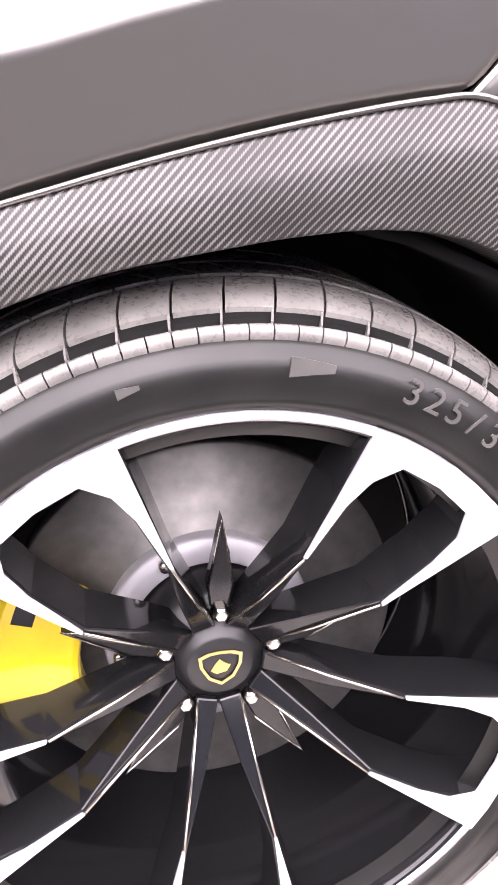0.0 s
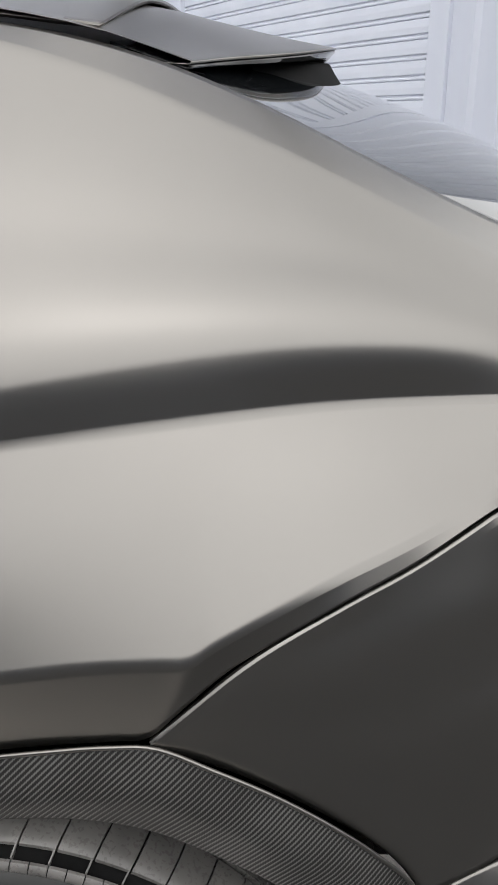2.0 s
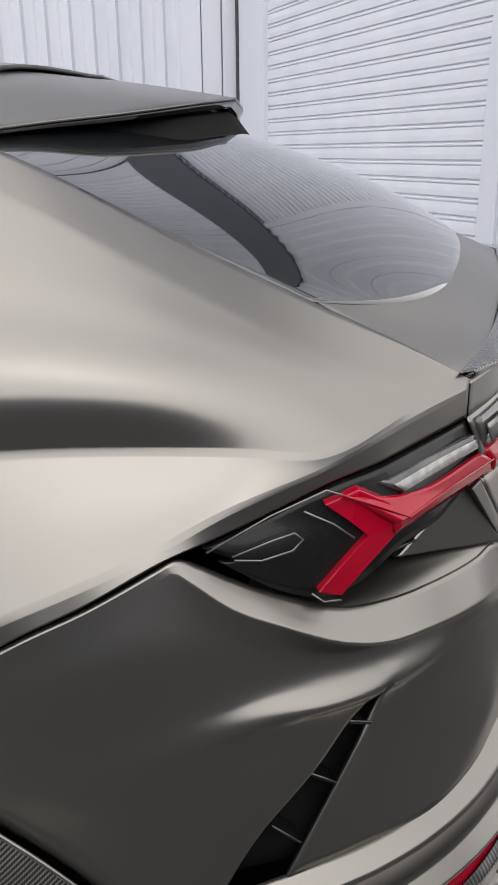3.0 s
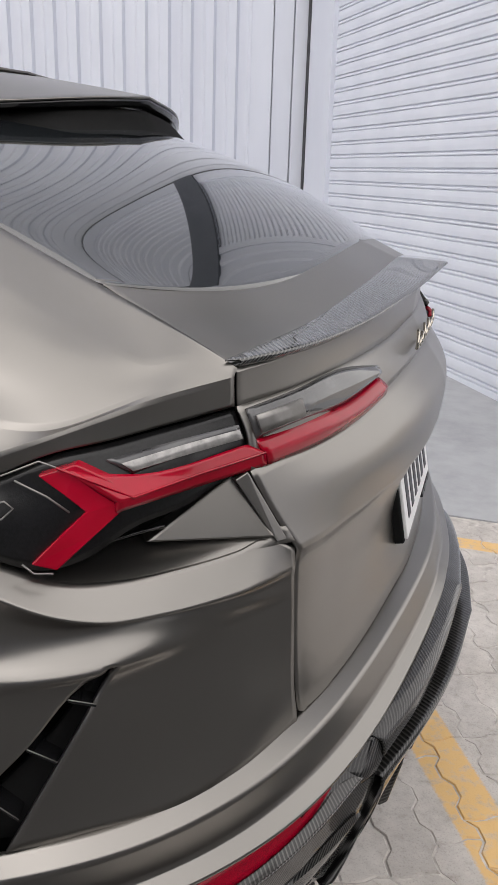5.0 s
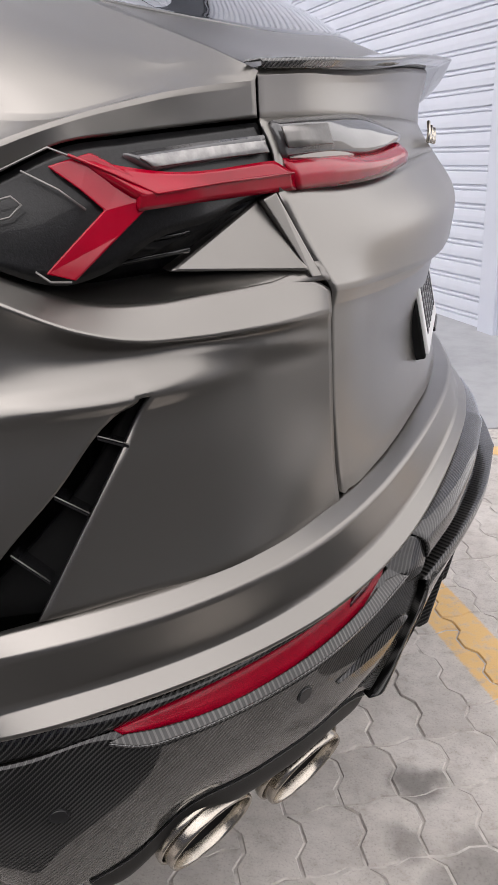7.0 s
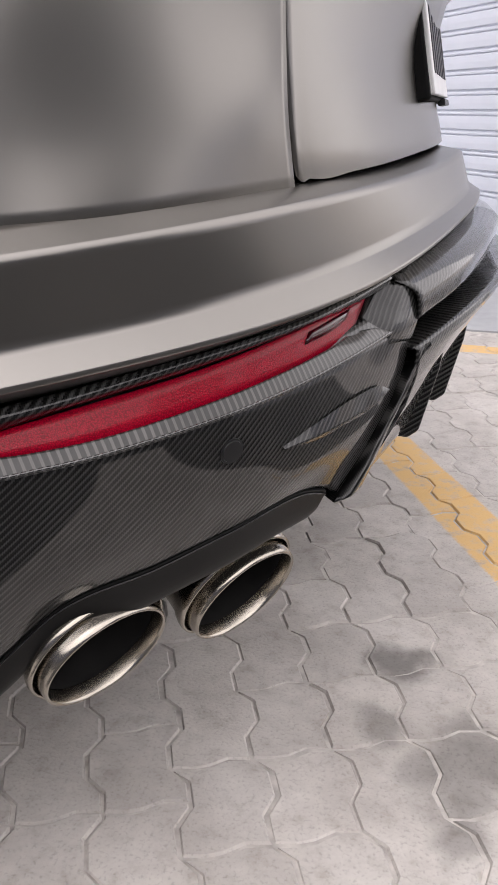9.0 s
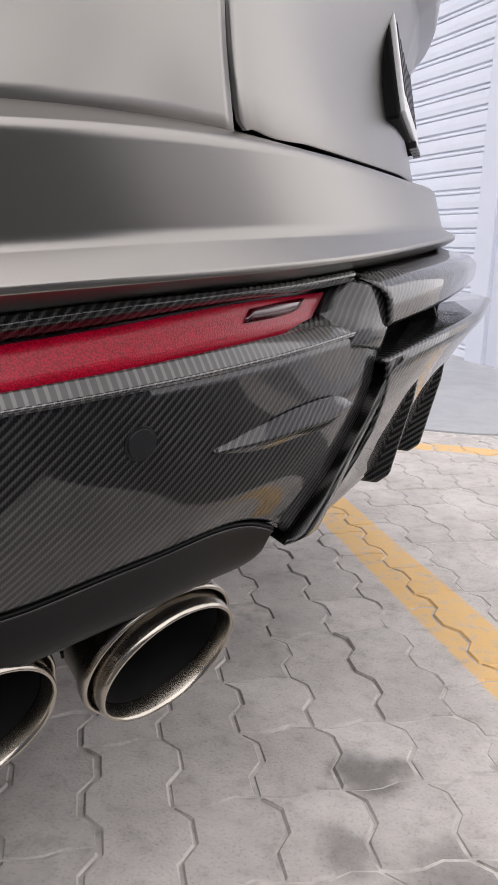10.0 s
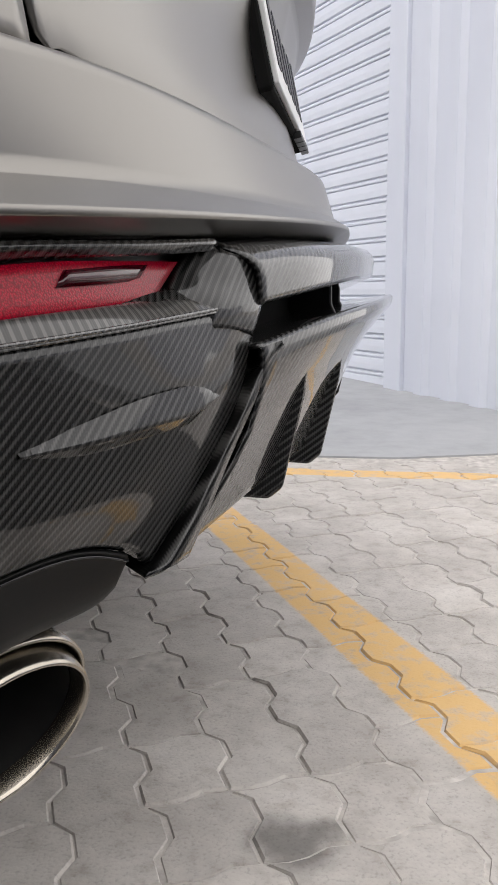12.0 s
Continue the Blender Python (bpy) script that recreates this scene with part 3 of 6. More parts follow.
for side in (False, True):
    sheet("wheel_arch_trim", [ARCH_TOP, ARCH_MID, ARCH_LOW, ARCH_IN], CARBON_DRY, car, sharp=(2,), r=0.002, seg=4, n=90, thick=0.004, flip_y=side, label="" if side else "carbon weave wheel arch lip", core=(0.05, 0.6, 0.6))
    bm = bmesh.new()
    tube(bm, [(float(x), float(y) - 0.001, float(z) + 0.001) for x, y, z in run(ARCH_TOP, 90)], 0.0024, 8)
    part("trim_edge", bm, PAINT, car, "" if side else "thin grey edge along the arch lip", flip_y=side)
    bm = bmesh.new()
    arc = [math.radians(a) for a in range(-20, 201, 10)]
    g = np.array([[(0.43 * math.cos(a) + 0.01, y, 0.385 + 0.43 * math.sin(a)) for a in arc] for y in (0.03, 0.2, 0.44)])
    grid_mesh(bm, g, (0, 0.2, 3.0))
    part("wheel_arch_liner", bm, MATT_BLACK, car, thick=0.01, flip_y=side)

# tailgate: deck under the glass, face, and the lower part with the plate
DECK_TOP = crown([(0.606, 0.350, 1.298), (0.70, 0.452, 1.284), (0.755, 0.575, 1.277), (0.782, 0.763, 1.279), (0.792, 1.0, 1.281)], 0.034)
DECK_MID = crown([(0.70, 0.338, 1.254), (0.745, 0.42, 1.254), (0.795, 0.55, 1.253), (0.832, 0.76, 1.256), (0.848, 1.0, 1.259)], 0.034)
LIP_LINE = crown([(0.7752, 0.3248, 1.2215), (0.806, 0.385, 1.228), (0.842, 0.505, 1.229), (0.885, 0.72, 1.232), (0.908, 1.0, 1.238)], 0.033)
UNDER_LIP = crown([(0.7752, 0.3252, 1.212), (0.806, 0.388, 1.214), (0.842, 0.515, 1.218), (0.880, 0.73, 1.220), (0.900, 1.0, 1.223)], 0.026)
LAMP_TOP = [(0.7758, 0.3265, 1.180), (0.812, 0.405, 1.184), (0.845, 0.52, 1.188), (0.878, 0.72, 1.190), (0.893, 1.0, 1.192)]
tailgate = empty("tailgate", "satin bronze-grey tailgate with a light bar", "", car)
DECK_TOP = [(x - 0.013, y + 0.003 * (y < 0.99), z + 0.0065) for x, y, z in DECK_TOP]
sheet("deck", [DECK_TOP, DECK_MID, LIP_LINE, UNDER_LIP, LAMP_TOP], PAINT, tailgate, sharp=(2,), r=0.004, seg=5, n=60, whole=True, thick=0.002)
GATE_TOP = [(0.797, 0.318, 1.110), (0.806, 0.340, 1.112), (0.843, 0.442, 1.112), (0.874, 0.56, 1.118), (0.892, 0.65, 1.128), (0.910, 0.80, 1.140), (0.922, 1.0, 1.146)]
GATE_MID = [(0.8210, 0.3300, 1.0590), (0.8330, 0.3570, 1.0600), (0.8770, 0.4690, 1.0640), (0.915, 0.60, 1.068), (0.935, 0.70, 1.072), (0.952, 0.83, 1.076), (0.962, 1.0, 1.080)]
GATE_CREASE = [(0.8490, 0.3480, 1.0100), (0.8610, 0.3810, 1.0080), (0.8850, 0.4800, 1.0020), (0.9120, 0.5900, 0.9990), (0.932, 0.69, 0.997), (0.950, 0.83, 0.998), (0.958, 1.0, 1.0)]
GATE_UNDER = [(0.8440, 0.3540, 0.9880), (0.8550, 0.3850, 0.9870), (0.8740, 0.4800, 0.9810), (0.8950, 0.5900, 0.9780), (0.9100, 0.6900, 0.9750), (0.9260, 0.8300, 0.9760), (0.9320, 1.0000, 0.9760)]
GATE_DIP = [(0.8460, 0.3605, 0.8850), (0.8550, 0.3960, 0.8850), (0.8730, 0.5000, 0.8850), (0.8890, 0.6200, 0.8850), (0.9020, 0.7400, 0.8850), (0.9130, 0.8600, 0.8850), (0.9170, 1.0000, 0.8850)]
GATE_LOW = [(0.8525, 0.3728, 0.784), (0.8545, 0.381, 0.765), (0.862, 0.405, 0.7595), (0.886, 0.50, 0.7600), (0.907, 0.62, 0.762), (0.923, 0.74, 0.765), (0.937, 0.86, 0.768), (0.942, 1.0, 0.770)]
sheet("face", [LAMP_TOP, [(0.79, 0.325, 1.150), (0.83, 0.41, 1.15), (0.862, 0.52, 1.152), (0.893, 0.72, 1.160), (0.908, 1.0, 1.166)], GATE_TOP], PAINT, tailgate, seg=4, n=60, whole=True)
sheet("lower_face", [GATE_TOP, GATE_MID, GATE_CREASE, GATE_UNDER, GATE_DIP, GATE_LOW], PAINT, tailgate, sharp=(2, 3), r=0.003, seg=5, n=60, whole=True, label="satin bronze-grey lower tailgate with a sharp crease")
# carbon lip spoiler on the deck
LIP_A = crown([(0.762, 0.322, 1.2300), (0.788, 0.40, 1.2385), (0.812, 0.50, 1.2430), (0.840, 0.70, 1.2500), (0.858, 1.0, 1.2560)], 0.034)
LIP_B = crown([(0.778, 0.326, 1.2320), (0.822, 0.385, 1.2370), (0.866, 0.50, 1.2415), (0.915, 0.72, 1.2470), (0.945, 1.0, 1.2520)], 0.034)
LIP_C = crown([(0.778, 0.328, 1.2275), (0.818, 0.39, 1.2305), (0.858, 0.51, 1.2335), (0.900, 0.73, 1.2390), (0.925, 1.0, 1.2440)], 0.034)
LIP_D = crown([(0.765, 0.330, 1.225), (0.80, 0.40, 1.230), (0.835, 0.52, 1.232), (0.872, 0.73, 1.236), (0.890, 1.0, 1.241)], 0.033)
sheet("lip_spoiler", [LIP_A, LIP_B, LIP_C, LIP_D], CARBON_LIP, tailgate, sharp=(1, 2), r=0.001, seg=3, n=50, whole=True, thick=0.002, label="thin lacquered carbon lip spoiler")

# glass, roof and roof wing
GLASS_TOP = [(0.10, 0.40, 1.512), (0.12, 0.55, 1.533), (0.13, 0.75, 1.565), (0.135, 1.0, 1.584)]
GLASS_UP = [(0.295, 0.372, 1.430), (0.34, 0.52, 1.446), (0.368, 0.72, 1.476), (0.38, 1.0, 1.498)]
GLASS_MID = [(0.46, 0.366, 1.356), (0.53, 0.50, 1.378), (0.572, 0.70, 1.408), (0.59, 1.0, 1.425)]
GLASS_LOW = crown([(0.603, 0.351, 1.302), (0.698, 0.453, 1.2865), (0.753, 0.576, 1.2795), (0.780, 0.764, 1.2815), (0.790, 1.0, 1.2835)], 0.034)
bm = bmesh.new()
grid_mesh(bm, smooth_patch([GLASS_TOP, GLASS_UP, GLASS_MID, GLASS_LOW], 120, 60) - np.array((0.0, 0.0, 0.0015)), CORE)
part("rear_window", bm, TINTED, car, "dark tinted curved rear window", 0.005, weighted=True)
ROOF_A = [(-1.9, 0.50, 1.53), (-1.85, 0.75, 1.57), (-1.84, 1.0, 1.58)]
ROOF_B = [(-1.0, 0.43, 1.595), (-0.98, 0.70, 1.645), (-0.97, 1.0, 1.655)]
ROOF_C = [(-0.30, 0.41, 1.570), (-0.28, 0.70, 1.625), (-0.27, 1.0, 1.638)]
ROOF_D = [(0.09, 0.395, 1.528), (0.11, 0.60, 1.578), (0.13, 1.0, 1.597)]
sheet("roof", [ROOF_A, ROOF_B, ROOF_C, ROOF_D], PAINT, car, seg=8, n=30, whole=True, label="satin bronze-grey roof panel")
wing = empty("roof_wing", "gloss black and grey two-tier roof wing", "", car)
WING_A = [(-0.08, 0.402, 1.552), (-0.05, 0.60, 1.588), (-0.03, 1.0, 1.606)]
WING_B = [(0.10, 0.386, 1.518), (0.14, 0.60, 1.562), (0.16, 1.0, 1.586)]
WING_C = [(0.19, 0.390, 1.490), (0.225, 0.50, 1.502), (0.275, 0.60, 1.513), (0.310, 0.68, 1.522), (0.362, 0.84, 1.540), (0.380, 1.0, 1.553)]
WING_D = [(0.187, 0.391, 1.484), (0.219, 0.50, 1.494), (0.267, 0.60, 1.503), (0.301, 0.68, 1.511), (0.350, 0.84, 1.526), (0.367, 1.0, 1.539)]
WING_E = [(0.12, 0.392, 1.505), (0.15, 0.60, 1.545), (0.17, 1.0, 1.568)]
sheet("upper_blade", [WING_A, WING_B, WING_C, [(x - 0.002, y, z - 0.0025) for x, y, z in WING_C], [(x - 0.03, y, z - 0.001) for x, y, z in WING_C]], PAINT, wing, sharp=(2, 3), r=0.0006, seg=4, n=60, whole=True, thick=0.001, label="satin grey wing blade")
sheet("blade_edge", [[(x - 0.003, y, z - 0.0035) for x, y, z in WING_C], WING_D, WING_E], GLOSS_BLACK, wing, sharp=(1,), r=0.002, seg=4, n=60, whole=True, thick=0.003, label="gloss black underside of the wing blade")
FIN_A = [(0.10, 0.396, 1.492), (0.12, 0.60, 1.520), (0.15, 1.0, 1.545)]
FIN_B = [(0.178, 0.395, 1.475), (0.200, 0.50, 1.480), (0.238, 0.60, 1.489), (0.272, 0.68, 1.498), (0.340, 0.80, 1.512), (0.358, 0.88, 1.518), (0.368, 1.0, 1.526)]
FIN_C = [(0.19, 0.40, 1.455), (0.245, 0.50, 1.448), (0.308, 0.60, 1.453), (0.348, 0.68, 1.462), (0.380, 0.80, 1.474), (0.388, 0.88, 1.480), (0.392, 1.0, 1.486)]
FIN_D = [(0.16, 0.41, 1.452), (0.205, 0.60, 1.470), (0.24, 1.0, 1.500)]
FIN_E = [(0.11, 0.41, 1.490), (0.15, 0.60, 1.528), (0.17, 1.0, 1.550)]
sheet("lower_blade", [FIN_A, FIN_B, FIN_C, FIN_D, FIN_E], MATT_BLACK, wing, sharp=(1, 2, 3), r=0.002, seg=3, n=40, whole=True, thick=0.003, label="black lower wing blade")

# small rear side window with its frame
qw = empty("quarter_window", "small dark rear side window in a black frame", "", car)


def on_flank(x, z):
    """The side's inward lean above the shoulder."""
    return 0.199 + (z - 1.345) * (1.02 if z > 1.345 else 0.70) + max(0, x) * 0.05


def flank_loop(pts, lift):
    return [Vector((x, on_flank(x, z) - lift, z + lift * 0.7)) for x, z in pts]


def loop_fill(bm, loop):
    bm.faces.new([bm.verts.new(p) for p in loop])


QW = [(-0.62, 1.235), (-0.40, 1.243), (-0.16, 1.270), (-0.11, 1.281), (-0.055, 1.297), (-0.018, 1.313), (0.002, 1.327), (0.009, 1.340), (0.004, 1.350), (-0.022, 1.366), (-0.08, 1.397), (-0.14, 1.428), (-0.24, 1.47), (-0.40, 1.50), (-0.62, 1.51)]


def inset(pts, d):
    c = Vector((-0.3, 1.37))
    out = []
    n = len(pts)
    for i in range(n):
        a, b, e = Vector(pts[i - 1]), Vector(pts[i]), Vector(pts[(i + 1) % n])
        t = (e - a).normalized()
        out.append(tuple(b + Vector((-t.y, t.x)) * d))
    return out


for side in (False, True):
    outer, mid, inner = QW, inset(QW, 0.010), inset(QW, 0.026)
    for nm, a, la, b, lb, mt in (("outer_gasket", outer, 0.003, inset(QW, 0.004), 0.006, GLOSS_BLACK), ("trim_ring", inset(QW, 0.004), 0.007, inset(QW, 0.010), 0.007, PAINT), ("inner_gasket", inset(QW, 0.010), 0.007, inner, 0.001, GLOSS_BLACK)):
        bm = bmesh.new()
        A, B = [bm.verts.new(p) for p in flank_loop(a, la)], [bm.verts.new(p) for p in flank_loop(b, lb)]
        for i in range(len(A)):
            k = (i + 1) % len(A)
            bm.faces.new((A[i], A[k], B[k], B[i]))
        bmesh.ops.recalc_face_normals(bm, faces=bm.faces)
        part(nm, bm, mt, qw, thick=0.002, flip_y=side)
    bm = bmesh.new()
    loop_fill(bm, flank_loop(inner, 0.002))
    bmesh.ops.recalc_face_normals(bm, faces=bm.faces)
    part("pane", bm, TINTED, qw, "dark tinted pane", thick=0.003, flip_y=side)

# dark inner shells that close the gaps between the panels
for lo, hi in (((-3.7, 0.50, 0.22), (0.60, 1.50, 1.20)), ((0.47, 0.20, 0.55), (0.62, 1.80, 1.02)), ((0.55, 0.40, 0.46), (0.80, 1.60, 1.14)), ((-1.3, 0.16, 0.25), (-0.46, 1.84, 1.10)), ((-0.2, 0.52, 1.1), (0.12, 1.48, 1.46))):
    bm = bmesh.new()
    box(bm, lo, hi)
    part("inner_shell", bm, MATT_BLACK, car, bevel=0.01)


# ---- tail lamps ----
LAMP_A = [(0.520, 0.104, 1.106), (0.58, 0.140, 1.130), (0.635, 0.164, 1.155), (0.68, 0.204, 1.163), (0.72, 0.256, 1.169), (0.772, 0.326, 1.176)]
LAMP_B = [(0.535, 0.106, 1.092), (0.591, 0.124, 1.056), (0.637, 0.146, 1.041), (0.668, 0.166, 1.049), (0.707, 0.200, 1.076), (0.749, 0.249, 1.090), (0.768, 0.282, 1.102), (0.797, 0.338, 1.112)]
RED_TOP = [(0.655, 0.162, 1.146), (0.710, 0.210, 1.134), (0.787, 0.322, 1.140)]
RED_LOW = [(0.697, 0.180, 1.102), (0.75, 0.262, 1.107), (0.803, 0.345, 1.111)]
GATE_RED_TOP = [(0.794, 0.336, 1.142), (0.826, 0.411, 1.144), (0.865, 0.536, 1.145), (0.886, 0.632, 1.156)]
GATE_RED_LOW = [(0.806, 0.346, 1.111), (0.843, 0.439, 1.112), (0.875, 0.55, 1.118), (0.895, 0.640, 1.130)]
GATE_CLEAR_TOP = [(0.783, 0.335, 1.178), (0.815, 0.41, 1.183), (0.848, 0.53, 1.187), (0.880, 0.640, 1.172)]
for side in (False, True):
    lamp = empty("tail_lamp", "" if side else "red and smoked Y-shaped tail lamp", "", car)
    sheet("housing", [LAMP_A, [(0.55, 0.112, 1.090), (0.61, 0.140, 1.100), (0.66, 0.165, 1.110), (0.705, 0.20, 1.120), (0.745, 0.256, 1.130), (0.786, 0.33, 1.144)], LAMP_B], LAMP_BLACK, lamp, seg=5, n=50, flip_y=side, thick=0.02, label="" if side else "gloss black lamp housing with a fine mesh")
    bm = bmesh.new()
    face = [(0.629, 0.130, 1.053), (0.652, 0.140, 1.046), (0.684, 0.164, 1.080), (0.716, 0.188, 1.114), (0.692, 0.179, 1.134), (0.664, 0.164, 1.151), (0.632, 0.146, 1.141), (0.657, 0.152, 1.122), (0.675, 0.160, 1.104), (0.653, 0.146, 1.080)]
    front = [bm.verts.new(p) for p in face]
    back = [bm.verts.new((x - 0.004, y + 0.014, z)) for x, y, z in face]
    for q in ((0, 1, 2, 9), (9, 2, 8), (2, 3, 8), (8, 3, 4, 7), (7, 4, 5, 6)):
        bm.faces.new([front[i] for i in q])
    for i in range(len(face)):
        k = (i + 1) % len(face)
        bm.faces.new((front[i], front[k], back[k], back[i]))
    bmesh.ops.recalc_face_normals(bm, faces=bm.faces)
    part("red_chevron", bm, RED_LENS, lamp, "" if side else "bright red V-shaped light guide", bevel=0.0015, flip_y=side)
    sheet("red_bar", [lift(RED_TOP, 0.006), lift([(0.700, 0.180, 1.116), (0.750, 0.262, 1.1225), (0.800, 0.341, 1.128)], 0.010), lift(RED_LOW, 0.008)], RED_LENS, lamp, sharp=(1,), r=0.001, seg=3, n=30, flip_y=side, thick=0.008)
    sheet("clear_strip", [lift([(0.680, 0.196, 1.150), (0.73, 0.256, 1.158), (0.779, 0.314, 1.164)], 0.006), lift([(0.704, 0.206, 1.138), (0.74, 0.258, 1.143), (0.783, 0.318, 1.148)], 0.007)], CLEAR_LENS, lamp, seg=3, n=24, flip_y=side, thick=0.008, label="" if side else "smoked clear lens over the indicator")
    # pale light guide in the clear strip, and the bright ridge of the red lens
    sheet("white_guide", [lift([(0.694, 0.200, 1.1470), (0.735, 0.2565, 1.1535), (0.779, 0.315, 1.1590)], 0.0075), lift([(0.704, 0.206, 1.1385), (0.74, 0.258, 1.1435), (0.782, 0.317, 1.1485)], 0.0085)], PALE_GUIDE, lamp, seg=2, n=24, flip_y=side, thick=0.003, label="" if side else "pale light guide behind the clear strip")
    bm = bmesh.new()
    tube(bm, [(0.650, 0.151, 1.150), (0.682, 0.166, 1.1345), (0.7150, 0.1855, 1.1160)] + lift([(0.750, 0.262, 1.1225), (0.800, 0.341, 1.128)], 0.0108), 0.0014, 6)
    part("bright_ridge", bm, RED_LENS, lamp, flip_y=side)
    # thin chrome outlines in the black part
    for path in ([(0.548, 0.105, 1.101), (0.585, 0.123, 1.113), (0.604, 0.132, 1.118), (0.612, 0.134, 1.111), (0.603, 0.128, 1.101), (0.575, 0.114, 1.095), (0.550, 0.105, 1.098)],
                 [(0.612, 0.139, 1.138), (0.640, 0.149, 1.122), (0.660, 0.157, 1.105)],
                 [(0.524, 0.102, 1.105), (0.58, 0.134, 1.133), (0.632, 0.152, 1.156), (0.645, 0.158, 1.150), (0.70, 0.190, 1.121)],
                 [(0.622, 0.128, 1.056), (0.634, 0.130, 1.047), (0.650, 0.138, 1.046)]):
        bm = bmesh.new()
        tube(bm, [(x + 0.002, y - 0.005, z) for x, y, z in path], 0.0011, 6)
        part("chrome_outline", bm, CAST, lamp, flip_y=side)
    # pocket under the lamp
    sheet("pocket_floor", [[(0.560, 0.114, 1.060), (0.60, 0.130, 1.044), (0.65, 0.152, 1.024), (0.70, 0.187, 1.018), (0.745, 0.227, 1.020), (0.797, 0.287, 1.024), (0.845, 0.345, 1.020)],
                           [(0.56, 0.150, 1.055), (0.62, 0.200, 1.036), (0.66, 0.235, 1.036), (0.708, 0.275, 1.040), (0.76, 0.300, 1.040), (0.80, 0.318, 1.040), (0.835, 0.338, 1.040)]], PAINT, lamp, seg=3, n=40, flip_y=side, thick=0.004)
    bm = bmesh.new()
    tri = [Vector(p) for p in ((0.703, 0.238, 1.041), (0.828, 0.321, 1.032), (0.775, 0.312, 1.104))]
    inn = Vector((-0.03, 0.04, 0))
    a, b = [bm.verts.new(p) for p in tri], [bm.verts.new(p + inn) for p in tri]
    bm.faces.new(a), bm.faces.new(b[::-1])
    for i in range(3):
        bm.faces.new((a[i], a[(i + 1) % 3], b[(i + 1) % 3], b[i]))
    bmesh.ops.recalc_face_normals(bm, faces=bm.faces)
    part("triangle_panel", bm, PAINT, lamp, "" if side else "bronze-grey triangular filler panel", bevel=0.003, flip_y=side)
    bm = bmesh.new()
    rim = [Vector(p) for p in ((0.7945, 0.3130, 1.110), (0.8375, 0.3380, 1.0240), (0.8290, 0.3235, 1.0250), (0.784, 0.2985, 1.1040))]
    a, b = [bm.verts.new(p) for p in rim], [bm.verts.new(p + inn) for p in rim]
    bm.faces.new(a), bm.faces.new(b[::-1])
    for i in range(4):
        bm.faces.new((a[i], a[(i + 1) % 4], b[(i + 1) % 4], b[i]))
    bmesh.ops.recalc_face_normals(bm, faces=bm.faces)
    part("corner_rim", bm, PAINT, lamp, bevel=0.0015, flip_y=side)
    for zz in (1.058, 1.074):
        bm = bmesh.new()
        tube(bm, [(0.668, 0.190, zz - 0.004), (0.700, 0.226, zz), (0.722, 0.246, zz + 0.003)], 0.004, 6, flat=0.5)
        part("louvre", bm, GLOSS_BLACK, lamp, flip_y=side)
    bm = bmesh.new()
    grid_mesh(bm, profile([run([(0.64, 0.185, 1.10), (0.70, 0.25, 1.11), (0.79, 0.33, 1.12)], 8), run([(0.62, 0.195, 1.03), (0.69, 0.265, 1.035), (0.80, 0.345, 1.035)], 8)], set(), 0.003, 3), CORE)
    part("pocket_back", bm, GLOSS_BLACK, lamp, thick=0.006, flip_y=side)
    bar = empty("light_bar", "" if side else "red light bar on the tailgate", "", car)
    sheet("red_lens", [lift(GATE_RED_TOP, 0.004), lift([(0.802, 0.341, 1.128), (0.838, 0.425, 1.130), (0.874, 0.54, 1.133), (0.894, 0.637, 1.144)], 0.009), lift(GATE_RED_LOW, 0.006)], RED_LENS, bar, seg=3, n=30, flip_y=side, thick=0.008)
    sheet("clear_lens", [lift(GATE_CLEAR_TOP, 0.004), lift([(0.79, 0.335, 1.16), (0.825, 0.41, 1.163), (0.858, 0.53, 1.166), (0.886, 0.636, 1.164)], 0.007), lift(GATE_RED_TOP, 0.004)], CLEAR_LENS, bar, seg=3, n=30, flip_y=side, thick=0.008, label="" if side else "clear lens with a white indicator")
    bm = bmesh.new()
    grid_mesh(bm, profile([np.array(lift([(0.790, 0.336, 1.172), (0.806, 0.372, 1.174), (0.822, 0.41, 1.176)], 0.012)), np.array(lift([(0.796, 0.337, 1.152), (0.812, 0.374, 1.154), (0.828, 0.41, 1.156)], 0.013))], set(), 0.002, 3), CORE)
    part("white_indicator", bm, CAST, bar, thick=0.003, flip_y=side)
# badge as a row of plain slanted bars on a thin foot line
bm = bmesh.new()
for k in range(9):
    y, tall = 0.845 + 0.034 * k, (0.030, 0.014, 0.016, 0.026, 0.014, 0.024, 0.014, 0.016, 0.026)[k]
    x = 0.9105 + 0.010 * math.cos((y - 1.0) * 3)
    tube(bm, [(x, y, 1.158), (x + 0.001, y + 0.006, 1.158 + tall * 0.5), (x - 0.001, y + 0.014, 1.158 + tall)], 0.0028, 6)
tube(bm, [(0.9105 + 0.010 * math.cos(q), 1.0 + q / 3, 1.160 + 0.002 * math.sin(q * 19)) for q in [-0.46 + 0.92 * i / 16 for i in range(17)]], 0.0022, 6)
part("badge", bm, CHROME, tailgate, "plain chrome badge strip")

